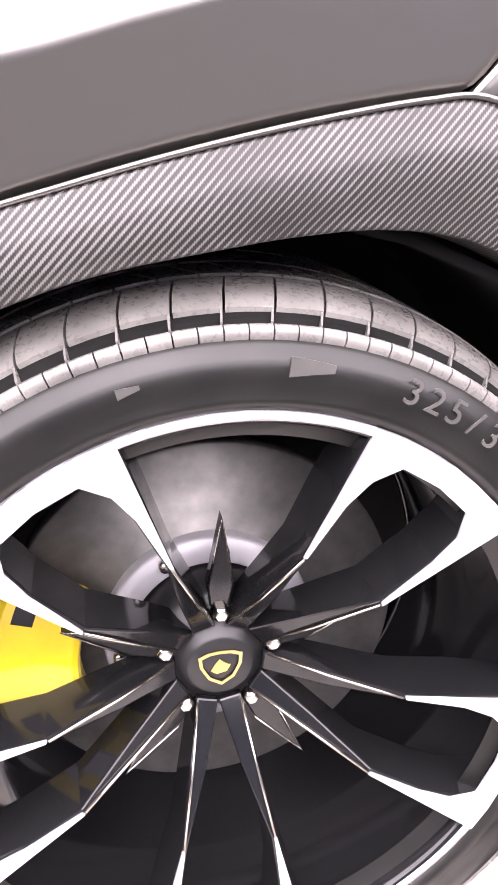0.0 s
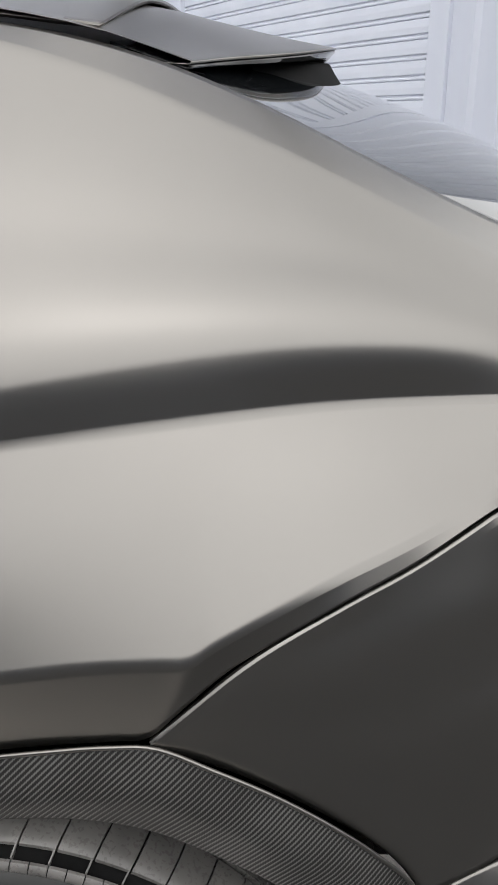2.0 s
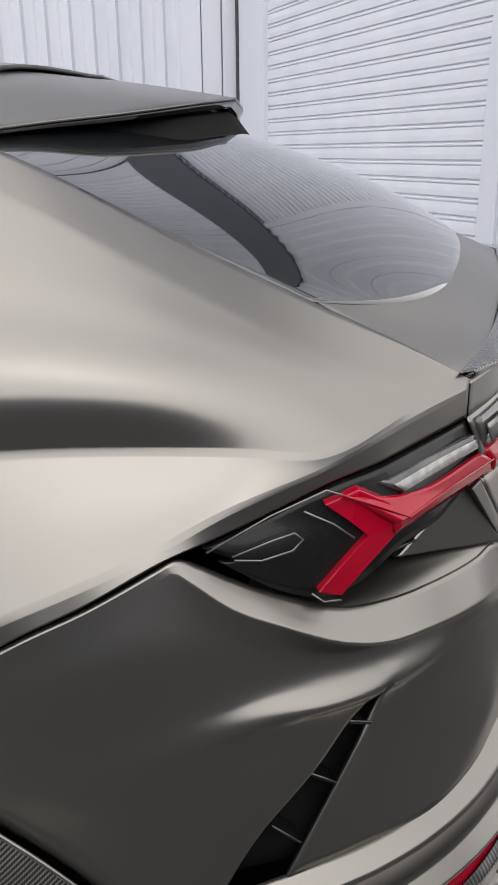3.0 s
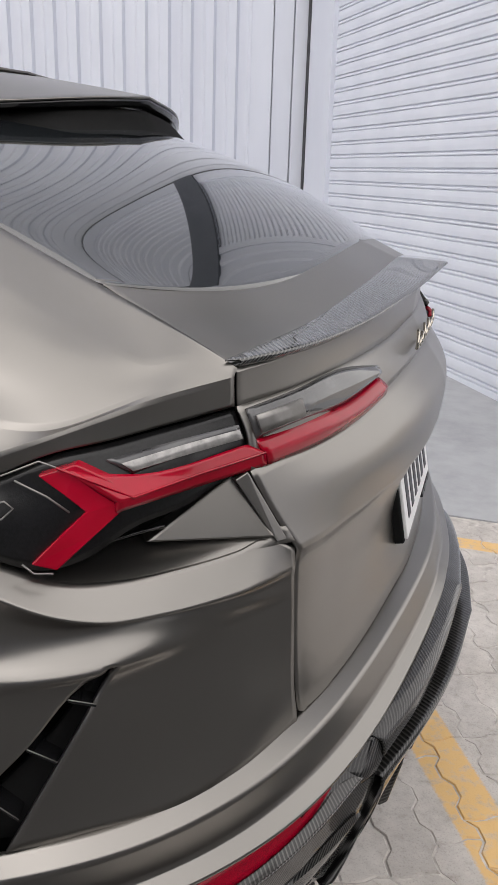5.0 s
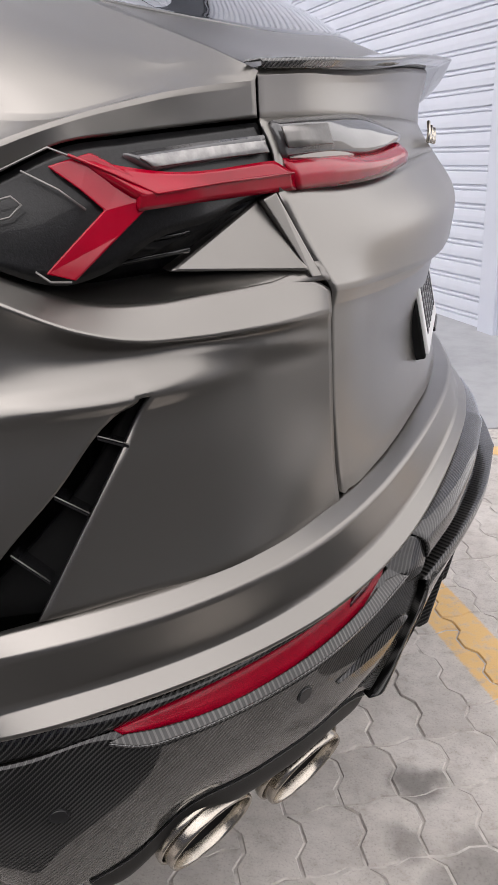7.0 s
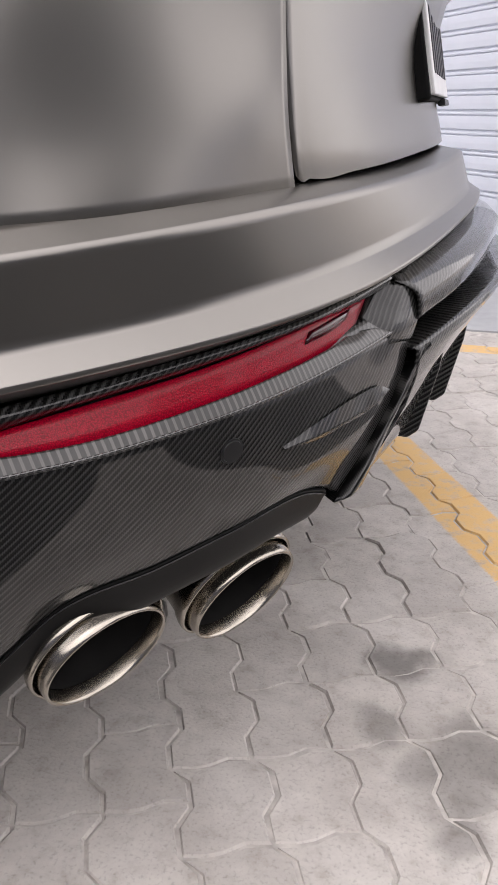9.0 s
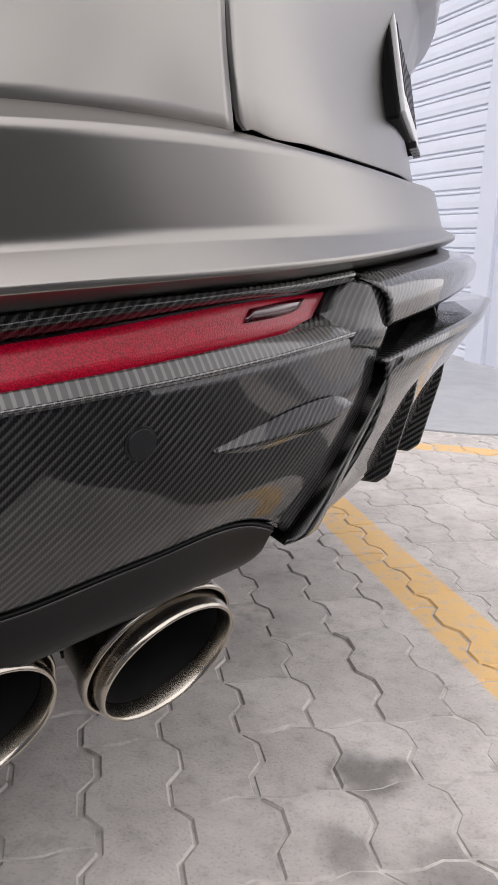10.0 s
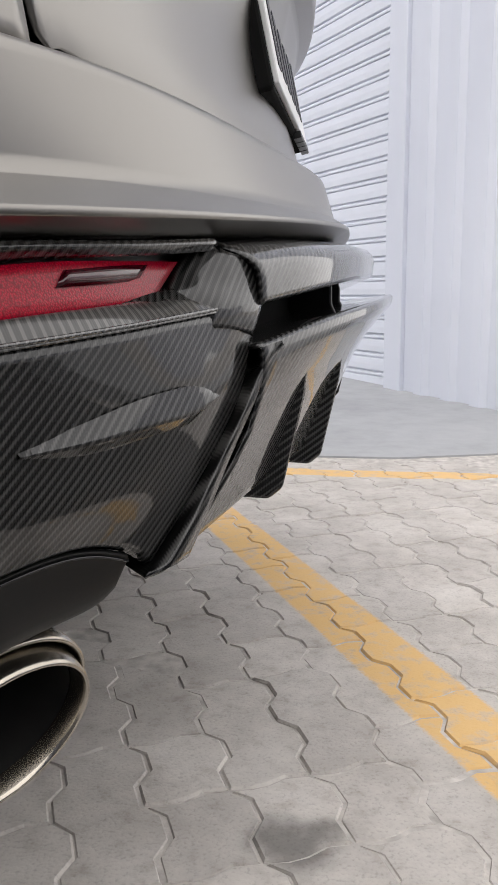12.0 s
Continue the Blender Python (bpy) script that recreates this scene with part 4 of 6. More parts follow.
# ---- number plate ----
plate = empty("number_plate", "white number plate in a black holder", "", car)
TILT = Matrix.Translation((0.934, 1.0, 0.826)) @ Matrix.Rotation(radians(-11.5), 4, "Y")
bm = bmesh.new()
box(bm, (-0.020, -0.195, 0.0), (0.0, 0.195, 0.172), TILT)
part("holder", bm, MATT_BLACK, plate, bevel=0.004)
bm = bmesh.new()
box(bm, (-0.001, -0.188, 0.006), (0.006, 0.188, 0.166), TILT)
part("plate", bm, WHITE_PLATE, plate, "white plate", bevel=0.002)
for k in range(6):
    bm = bmesh.new()
    y = -0.155 + 0.055 * k
    box(bm, (0.0055, y, 0.032), (0.0072, y + 0.030, 0.128), TILT)
    part("bar", bm, INK, plate)
for k in range(4):
    bm = bmesh.new()
    box(bm, (-0.004, 0.05 + 0.034 * k, -0.006), (0.007, 0.08 + 0.034 * k, 0.003), TILT)
    part("clip", bm, SATIN_BLACK, plate, bevel=0.001)

# ---- lower carbon bumper ----
DIFF_0 = [(0.505, 0.044, 0.601), (0.568, 0.068, 0.610), (0.642, 0.100, 0.618), (0.715, 0.146, 0.629), (0.787, 0.211, 0.642), (0.860, 0.314, 0.651), (0.893, 0.404, 0.656), (0.925, 0.505, 0.662)]
REFL_T = [(0.51, 0.040, 0.575), (0.58, 0.068, 0.583), (0.655, 0.104, 0.599), (0.738, 0.157, 0.617), (0.815, 0.237, 0.631), (0.869, 0.330, 0.642), (0.905, 0.432, 0.648), (0.926, 0.502, 0.653)]
REFL_B = [(0.51, 0.040, 0.572), (0.58, 0.068, 0.580), (0.655, 0.107, 0.597), (0.692, 0.138, 0.598), (0.736, 0.174, 0.603), (0.812, 0.252, 0.612), (0.865, 0.348, 0.621), (0.896, 0.428, 0.627), (0.910, 0.472, 0.629), (0.918, 0.520, 0.630)]
SILL = [(0.51, 0.036, 0.568), (0.58, 0.063, 0.575), (0.655, 0.099, 0.590), (0.69, 0.113, 0.582), (0.733, 0.142, 0.584), (0.787, 0.192, 0.590), (0.845, 0.265, 0.598), (0.898, 0.372, 0.606), (0.932, 0.465, 0.613), (0.944, 0.492, 0.611), (0.951, 0.522, 0.606)]
DIFF_3 = [(0.51, 0.045, 0.49), (0.60, 0.082, 0.50), (0.68, 0.126, 0.512), (0.75, 0.178, 0.525), (0.845, 0.278, 0.545), (0.900, 0.380, 0.552), (0.927, 0.442, 0.556), (0.941, 0.488, 0.562), (0.946, 0.512, 0.566)]
DIFF_35 = [(0.51, 0.062, 0.43), (0.60, 0.104, 0.428), (0.70, 0.160, 0.468), (0.79, 0.232, 0.496), (0.862, 0.322, 0.508), (0.900, 0.398, 0.511), (0.918, 0.448, 0.508), (0.924, 0.468, 0.506)]
DIFF_4 = [(0.51, 0.095, 0.375), (0.56, 0.110, 0.350), (0.60, 0.138, 0.352), (0.645, 0.160, 0.378), (0.70, 0.190, 0.430), (0.771, 0.237, 0.456), (0.821, 0.286, 0.472), (0.876, 0.380, 0.474), (0.886, 0.404, 0.464), (0.892, 0.424, 0.450)]
REFL_FOOT = [(0.672, 0.109, 0.5935), (0.700, 0.128, 0.5910), (0.736, 0.1530, 0.5925), (0.815, 0.2340, 0.6035), (0.869, 0.3250, 0.6130), (0.890, 0.3810, 0.6165), (0.902, 0.4250, 0.6190)]
diffuser = empty("lower_bumper", "gloss carbon fibre lower bumper with diffuser fins", "", car)
for side in (False, True):
    sheet("upper_strip", [DIFF_0, lift([(0.51, 0.040, 0.588), (0.575, 0.066, 0.598), (0.65, 0.100, 0.609), (0.727, 0.150, 0.624), (0.80, 0.222, 0.638), (0.865, 0.320, 0.648), (0.90, 0.416, 0.653), (0.926, 0.502, 0.659)], 0.0015), swell(REFL_T, -0.010, 0.66, 0.72, 0.915)], CARBON, diffuser, seg=4, n=70, flip_y=side, thick=0.004)
    sheet("lower_face", [REFL_B, SILL, DIFF_3, DIFF_35, DIFF_4, [(x - 0.03, y + 0.045, z + 0.012) for x, y, z in DIFF_4]], CARBON, diffuser, sharp=(1, 4), r=0.0055, seg=5, n=90, flip_y=side, thick=0.004, label="" if side else "lacquered carbon twill lower face")
    sheet("reflector", [swell([(0.660, 0.110, 0.599), (0.738, 0.163, 0.616), (0.815, 0.243, 0.630), (0.868, 0.335, 0.641), (0.894, 0.420, 0.644), (0.906, 0.474, 0.645)], -0.006, 0.66, 0.72, 0.905), lift(REFL_FOOT, -0.002)], REFLECTOR, diffuser, seg=3, n=50, flip_y=side, thick=0.006, label="" if side else "red prism rear reflector strip")
    # ledge below the reflector, its fibres running across, and its lacquered front edge
    brink = run([(0.660, 0.0985, 0.5905)] + SILL[3:9], 80)
    brink = brink + np.array((0.0012, -0.0018, 0.0016))
    foot = run(REFL_FOOT + [(0.920, 0.452, 0.6180)], 80) + np.array((0.0, -0.0005, 0.0022))
    bm = bmesh.new()
    grid_mesh(bm, profile([foot, foot * 0.5 + brink * 0.5 + np.array((0, 0, 0.0004)), brink, brink + np.array((0.0004, -0.0008, -0.0030))], {2}, 0.0008, 4), CORE)
    part("reflector_ledge", bm, CARBON_RIB, diffuser, "" if side else "pale ribbed carbon ledge below the reflector", 0.002, flip_y=side, weighted=True)
    bm = bmesh.new()
    tube(bm, [tuple(q) for q in brink + np.array((0.0004, -0.0006, -0.0004))], 0.0013, 8)
    part("ledge_edge", bm, CARBON_LIP, diffuser, flip_y=side)
    sheet("reflector_back", [lift([(0.660, 0.118, 0.603), (0.738, 0.170, 0.620), (0.815, 0.250, 0.634), (0.866, 0.342, 0.646), (0.915, 0.50, 0.656)], -0.012), lift([(0.660, 0.118, 0.583), (0.736, 0.170, 0.590), (0.815, 0.250, 0.604), (0.866, 0.342, 0.614), (0.915, 0.50, 0.626)], -0.012)], SATIN_BLACK, diffuser, seg=2, n=30, flip_y=side, thick=0.004)
    # window in the reflector, a darker flat field with a bright rim near its end
    window = [[(0.876, 0.352, 0.6375), (0.889, 0.392, 0.6405), (0.898, 0.430, 0.6420)], [(0.873, 0.344, 0.6285), (0.887, 0.384, 0.6305), (0.895, 0.418, 0.6325)]]
    sheet("fog_lens", [lift(c, -0.0005) for c in window], FOG_LENS, diffuser, seg=2, n=12, flip_y=side, thick=0.008, label="" if side else "smoked dark red fog lamp window")
    face = profile([run(c, 90) for c in (REFL_B, SILL, DIFF_3, DIFF_35, DIFF_4)], {1, 4}, 0.003, 5)
    for near in ((0.842, 0.247, 0.565), (0.605, 0.083, 0.505)):
        r, c = divmod(int(np.argmin(np.linalg.norm(face - np.array(near), axis=2))), 90)
        at = Vector(face[r, c])
        nrm = Vector(np.cross(face[r + 1, c] - face[r - 1, c], face[r, c + 1] - face[r, c - 1])).normalized()
        if nrm.dot(at - Vector(CORE)) < 0:
            nrm.negate()
        bm = bmesh.new()
        q = Vector(nrm).to_track_quat("Z", "Y").to_matrix().to_4x4()
        lathe(bm, [(0.0, 0.0016), (0.0092, 0.0016), (0.0096, 0.0006), (0.0112, 0.0006), (0.0118, -0.005)], 28, Matrix.Translation(at) @ q, smooth=False)
        part("parking_sensor", bm, SATIN_BLACK, diffuser, "" if side else "small round parking sensor", flip_y=side)
    # upright that ends the reflector: a woven flank, a ridge, and a rounded outer shoulder down to the slot
    bm = bmesh.new()
    lines = [strand(c, 18) for c in ([(0.885, 0.506, 0.654), (0.878, 0.482, 0.636), (0.872, 0.458, 0.614), (0.870, 0.450, 0.606)], [(0.916, 0.494, 0.659), (0.908, 0.471, 0.640), (0.902, 0.447, 0.622), (0.901, 0.441, 0.614)],
                                     [(0.939, 0.507, 0.651), (0.937, 0.487, 0.632), (0.9330, 0.4640, 0.613), (0.9300, 0.4590, 0.602)], [(0.950, 0.522, 0.646), (0.949, 0.507, 0.629), (0.9460, 0.4890, 0.611), (0.9430, 0.4845, 0.600)],
                                     [(0.953, 0.542, 0.638), (0.955, 0.532, 0.620), (0.9530, 0.5220, 0.606), (0.9490, 0.5190, 0.594)], [(0.925, 0.556, 0.636), (0.925, 0.546, 0.620), (0.925, 0.538, 0.604), (0.925, 0.534, 0.592)])]
    grid_mesh(bm, profile(lines, {1, 2}, 0.0015, 5), CORE)
    part("upright", bm, CARBON, diffuser, "" if side else "gloss carbon upright beside the reflector", 0.003, flip_y=side, weighted=True)
    # the blade below it, rounded across
    left = strand([(0.948, 0.522, 0.572), (0.945, 0.514, 0.566), (0.937, 0.498, 0.545), (0.918, 0.464, 0.500), (0.903, 0.439, 0.467), (0.891, 0.419, 0.446)], 30)
    right = strand([(0.972, 0.528, 0.587), (0.964, 0.516, 0.578), (0.955, 0.497, 0.552), (0.938, 0.477, 0.510), (0.925, 0.460, 0.475), (0.915, 0.449, 0.451)], 30)
    inner = np.array((-0.030, 0.035, 0.0))
    over = (left * 0.62 + right * 0.38) + np.array((0.006, -0.0075, 0.003))
    bm = bmesh.new()
    grid_mesh(bm, profile([left + inner, left, over, right, right + inner], {1, 3}, 0.0012, 6), CORE)
    part("diffuser_blade", bm, CARBON, diffuser, "" if side else "curved carbon diffuser blade", 0.003, flip_y=side, weighted=True)
    # long facet that stands out of the lower face and ends in a point
    bm = bmesh.new()
    top = strand([(0.862, 0.306, 0.5490), (0.886, 0.347, 0.559), (0.910, 0.396, 0.567), (0.929, 0.440, 0.566), (0.934, 0.455, 0.560)], 20)
    lip = strand(lift([(0.862, 0.306, 0.5470), (0.884, 0.346, 0.547), (0.907, 0.392, 0.550), (0.927, 0.440, 0.554), (0.934, 0.455, 0.559)], 0.0050), 20)
    under = strand([(0.862, 0.306, 0.5455), (0.881, 0.344, 0.540), (0.902, 0.388, 0.541), (0.925, 0.438, 0.547), (0.933, 0.455, 0.5575)], 20)
    grid_mesh(bm, profile([top, lip, under], {1}, 0.001, 4), CORE)
    part("side_flick", bm, CARBON, diffuser, flip_y=side, weighted=True)
    # black surround over the tail pipes, drawn in to a rounded end
    edge = run(DIFF_4[2:9], 60)
    taper = np.sqrt(1 - np.linspace(0, 1, 60) ** 16 * 0.998)[:, None] * np.sqrt(1 - np.clip(1 - np.linspace(0, 1, 60) / 0.14, 0, 1) ** 2 * 0.99)[:, None]
    bm = bmesh.new()
    grid_mesh(bm, profile([edge + np.array((0.0005, -0.0005, 0.001)), edge + np.array((-0.002, 0.000, -0.005)) * taper, edge + np.array((-0.012, 0.010, -0.046)) * taper, edge + np.array((-0.045, 0.048, -0.062)) * taper, edge + np.array((-0.11, 0.13, -0.040)) * taper], {1}, 0.001, 5), CORE)
    part("pipe_surround", bm, PIPE_BLACK, diffuser, "" if side else "satin black surround above the tail pipes", 0.004, flip_y=side, weighted=True)
    bm = bmesh.new()
    tube(bm, [tuple(q) for q in edge + np.array((0.0, -0.001, -0.002))], 0.0009, 6)
    part("edge_bead", bm, GLOSS_BLACK, diffuser, flip_y=side)
# centre of the diffuser
MID_0 = [(0.924, 0.506, 0.660), (0.948, 0.62, 0.668), (0.972, 0.78, 0.676), (0.986, 1.0, 0.684)]
MID_1 = [(0.954, 0.512, 0.644), (0.988, 0.62, 0.654), (1.018, 0.78, 0.662), (1.036, 1.0, 0.667)]
MID_2 = [(0.958, 0.515, 0.616), (0.990, 0.62, 0.626), (1.018, 0.78, 0.636), (1.036, 1.0, 0.641)]
MID_3 = [(0.915, 0.53, 0.612), (0.940, 0.63, 0.618), (0.962, 0.79, 0.624), (0.975, 1.0, 0.628)]
sheet("centre_panel", [MID_0, MID_1, MID_2, MID_3], CARBON, diffuser, sharp=(2,), r=0.003, seg=4, n=50, whole=True, thick=0.004, label="gloss carbon panel above the slot")
LIP_0 = [(0.900, 0.53, 0.582), (0.925, 0.63, 0.592), (0.945, 0.79, 0.600), (0.955, 1.0, 0.604)]
LIP_1 = [(0.958, 0.505, 0.590), (1.000, 0.62, 0.604), (1.040, 0.78, 0.614), (1.062, 1.0, 0.620)]
LIP_2 = [(0.960, 0.506, 0.578), (1.002, 0.62, 0.592), (1.040, 0.78, 0.602), (1.061, 1.0, 0.608)]
LIP_3 = [(0.957, 0.503, 0.553), (0.982, 0.60, 0.560), (1.012, 0.77, 0.564), (1.026, 1.0, 0.566)]
LIP_4 = [(0.912, 0.452, 0.455), (0.945, 0.575, 0.470), (0.968, 0.76, 0.468), (0.978, 1.0, 0.464)]
LIP_5 = [(0.82, 0.44, 0.462), (0.84, 0.57, 0.456), (0.86, 0.76, 0.450), (0.87, 1.0, 0.446)]
sheet("diffuser_body", [LIP_0, LIP_1, LIP_2, LIP_3, LIP_4, LIP_5], CARBON, diffuser, sharp=(1, 2, 4), r=0.003, seg=4, n=60, whole=True, thick=0.004, label="gloss carbon centre diffuser")
bm = bmesh.new()
box(bm, (0.84, 0.50, 0.585), (0.93, 1.50, 0.655))
part("slot_back", bm, MATT_BLACK, diffuser)
for y, dx in ((0.605, -0.012), (0.75, 0.012), (1.25, 0.012), (1.395, -0.012)):
    bm = bmesh.new()
    prism(bm, [(0.905 + dx, 0.560), (0.995 + dx, 0.566), (0.992 + dx, 0.540), (0.974 + dx, 0.462), (0.962 + dx, 0.452), (0.90 + dx, 0.455)], 0.012, Matrix(((1, 0, 0, 0), (0, 0, -1, y + 0.006), (0, 1, 0, 0), (0, 0, 0, 1))))
    part("diffuser_fin", bm, CARBON, diffuser, "dark upright diffuser fin" if y < 0.7 else "", bevel=0.003)
for y in (1.0, 1.30):
    bm = bmesh.new()
    box(bm, (0.90, y - 0.006, 0.596), (0.985, y + 0.006, 0.632))
    part("slot_stay", bm, SATIN_BLACK, diffuser, bevel=0.003)

# ---- tail pipes ----
for side in (False, True):
    for c in ((0.7225, 0.235, 0.352), (0.816, 0.369, 0.350)):
        pipe = empty("tail_pipe", "" if side else "polished slash-cut tail pipe with a sooty inside", "", car)
        ax = Vector((0.76, -0.47, -0.42)).normalized()
        m = Matrix.Translation(Vector(c) - ax * 0.012) @ ax.to_track_quat("Z", "Y").to_matrix().to_4x4()
        bm = bmesh.new()
        lathe(bm, [(0.0600, -0.150), (0.0630, -0.090), (0.0650, -0.040), (0.0664, -0.026), (0.0690, -0.020), (0.0705, -0.015), (0.0710, -0.010), (0.0704, -0.006), (0.0688, -0.0045), (0.0672, -0.006), (0.0664, -0.010), (0.0660, -0.022)], 64, m)
        part("sleeve", bm, NICKEL, pipe, "" if side else "brushed nickel outer sleeve with a rolled lip", flip_y=side)
        bm = bmesh.new()
        lathe(bm, [(0.0640, -0.040), (0.0642, 0.002), (0.0640, 0.006), (0.0630, 0.0090), (0.0616, 0.0098), (0.0605, 0.0088), (0.0597, 0.0062), (0.0590, 0.0010), (0.0582, -0.003), (0.0578, -0.03)], 64, m)
        part("tip_ring", bm, NICKEL, pipe, flip_y=side)
        bm = bmesh.new()
        lathe(bm, [(0.0661, -0.021), (0.0639, -0.021)], 48, m)
        part("ring_gap", bm, SOOT, pipe, flip_y=side)
        for a0, a1 in ((196, 206), (150, 166)):
            bm = bmesh.new()
            tube(bm, [m @ Vector((0.0652 * math.cos(radians(q)), 0.0652 * math.sin(radians(q)), -0.050)) for q in range(a0, a1, 2)], 0.0010, 6)
            part("engraved_bar", bm, SOOT, pipe, flip_y=side)
        bm = bmesh.new()
        lathe(bm, [(0.0576, -0.006), (0.0565, -0.04), (0.055, -0.12), (0.0, -0.122)], 48, m)
        part("bore", bm, SOOT, pipe, "" if side else "black sooty bore", flip_y=side)


# ---- rear wheels ----
def wheel_at(name, far):
    base = Matrix(((1, 0, 0, 0.0), (0, 0, -1, 0.0), (0, 1, 0, 0.383), (0, 0, 0, 1)))
    wheel = empty(name, "" if far else "black and machined five-spoke alloy wheel with a low-profile tyre", "", car)

    def put(nm, bm, mt, label="", **kw):
        for v in bm.verts:
            v.co = base @ v.co
        return part(nm, bm, mt, wheel, "" if far else label, flip_y=far, **kw)

    def pol(r, a, z):
        return Vector((r * math.cos(math.radians(a)), r * math.sin(math.radians(a)), z))

    bm = bmesh.new()
    lathe(bm, [(0.270, -0.02), (0.292, -0.008), (0.299, 0.002), (0.304, 0.009), (0.311, 0.0105), (0.3125, 0.0095), (0.324, 0.0125), (0.340, 0.012), (0.3415, 0.0105), (0.351, 0.006), (0.3545, -0.003), (0.358, -0.012), (0.370, -0.028), (0.378, -0.06), (0.379, -0.16), (0.377, -0.27), (0.360, -0.32), (0.29, -0.315)], 180)

    put("tyre", bm, RUBBER, "black low-profile tyre sidewall")
    bm = bmesh.new()

    def block_row(section, step, gap, slant=0.0, phase=0.0):
        a = phase
        while a < 360 + phase - 0.01:
            rings = []
            for f in (0.0, 0.5, 1.0):
                rings.append([bm.verts.new(pol(r, a + (step - gap) * f + slant * z, z)) for r, z in section])
            n = len(section)
            for r0, r1 in zip(rings, rings[1:]):
                for i in range(n - 1):
                    bm.faces.new((r0[i], r0[i + 1], r1[i + 1], r1[i]))
            bm.faces.new(rings[0][::-1]), bm.faces.new(rings[-1])
            a += step
    block_row([(0.352, 0.0010), (0.3560, 0.0022), (0.3605, 0.0012), (0.3632, -0.0015), (0.3635, -0.0045), (0.356, -0.0060)], 3.0, 0.20)
    block_row([(0.356, -0.0060), (0.3650, -0.0055), (0.3730, -0.0165), (0.362, -0.020)], 6.0, 5.72, slant=30)
    block_row([(0.362, -0.0165), (0.3735, -0.0160), (0.3780, -0.0220), (0.3812, -0.0300), (0.3838, -0.0400), (0.3858, -0.0520), (0.3870, -0.0660), (0.374, -0.067)], 6.0, 0.32, slant=30)
    block_row([(0.374, -0.072), (0.3882, -0.072), (0.3888, -0.118), (0.374, -0.118)], 5.0, 0.35, slant=-60, phase=1.5)
    block_row([(0.374, -0.128), (0.3890, -0.128), (0.3890, -0.185), (0.374, -0.185)], 10.0, 0.3, slant=60)
    block_row([(0.374, -0.195), (0.3888, -0.195), (0.3880, -0.245), (0.374, -0.245)], 5.0, 0.35, slant=-60)
    block_row([(0.374, -0.255), (0.3860, -0.255), (0.3760, -0.300), (0.366, -0.300)], 5.0, 0.40)
    bmesh.ops.recalc_face_normals(bm, faces=bm.faces)
    tagged(put("tread", bm, TREAD, "glossy pale grey tread blocks", smooth=38), kind="stuff")
    bm = bmesh.new()
    lathe(bm, [(0.3555, -0.0035), (0.3585, -0.0080), (0.3640, -0.0125), (0.3705, -0.0168), (0.362, -0.022)], 120)
    put("groove", bm, MATT_BLACK)
    # plain raised bars where the maker's marks are
    for r, a0, a1, w in ((0.338, 76, 82, 0.010), (0.338, 12, 18, 0.010), (0.334, 101, 104, 0.005), (0.334, 121, 123, 0.006)):
        bm = bmesh.new()
        n = 8
        for i in range(n):
            p, q = a0 + (a1 - a0) * i / n, a0 + (a1 - a0) * (i + 1) / n
            k0, k1 = w * (0.4 + 0.6 * i / n), w * (0.4 + 0.6 * (i + 1) / n)
            bm.faces.new([bm.verts.new(pol(rr, aa, 0.0136)) for rr, aa in ((r - k0, p), (r - k1, q), (r + k1 * 0.6, q), (r + k0 * 0.6, p))])
        bmesh.ops.remove_doubles(bm, verts=bm.verts, dist=1e-5)
        bmesh.ops.recalc_face_normals(bm, faces=bm.faces)
        put("raised_mark", bm, RUBBER_LETTER, thick=0.001)
    if not far:
        text = "325/30 ZR23"
        for i, ch in enumerate(text):
            if ch == " ":
                continue
            cu = bpy.data.curves.new("letter", "FONT")
            cu.body, cu.size, cu.extrude, cu.align_x = ch, 0.030, 0.0008, "CENTER"
            tmp = bpy.data.objects.new("letter", cu)
            me = bpy.data.meshes.new_from_object(tmp)
            bpy.data.objects.remove(tmp)
            bm = bmesh.new()
            bm.from_mesh(me)
            ang = 64.5 - i * 3.55
            turn = Matrix.Rotation(math.radians(ang - 90), 4, "Z") @ Matrix.Translation((0, 0.326, 0.0132))
            for v in bm.verts:
                v.co = turn @ Vector((v.co.x * 1.05, v.co.y, v.co.z))
            put("size_letter", bm, RUBBER_LETTER, "raised grey tyre size lettering")
    bm = bmesh.new()
    lathe(bm, [(0.299, -0.012), (0.2985, 0.000), (0.2955, 0.003), (0.289, 0.002), (0.286, -0.004), (0.285, -0.02), (0.279, -0.05), (0.272, -0.12), (0.268, -0.25), (0.262, -0.25)], 120)
    put("rim_barrel", bm, GLOSS_BLACK, "gloss black wheel barrel")
    bm = bmesh.new()
    lathe(bm, [(0.2992, -0.002), (0.2978, 0.0042), (0.2905, 0.0036), (0.2890, -0.002)], 120)
    put("rim_lip", bm, MACHINED, "bright machined rim lip")
    for k in range(5):
        c = 50.5 + 72 * k
        # machined Y-shaped face
        bm = bmesh.new()
        half = [(16.5, 0.166, -0.014), (16.1, 0.235, -0.004), (15.9, 0.2985, 0.0052), (10.5, 0.2985, 0.0052), (0.0, 0.2985, 0.0052)]
        innr = [(16.5 - 1.0, 0.167, -0.014), (13.4, 0.225, -0.006), (11.6, 0.254, 0.0), (8.0, 0.275, 0.003), (0.0, 0.2765, 0.003)]
        o = [pol(r, c + a, z) for a, r, z in half] + [pol(r, c - a, z) for a, r, z in half[-2::-1]]
        i_ = [pol(r, c + a, z) for a, r, z in innr] + [pol(r, c - a, z) for a, r, z in innr[-2::-1]]
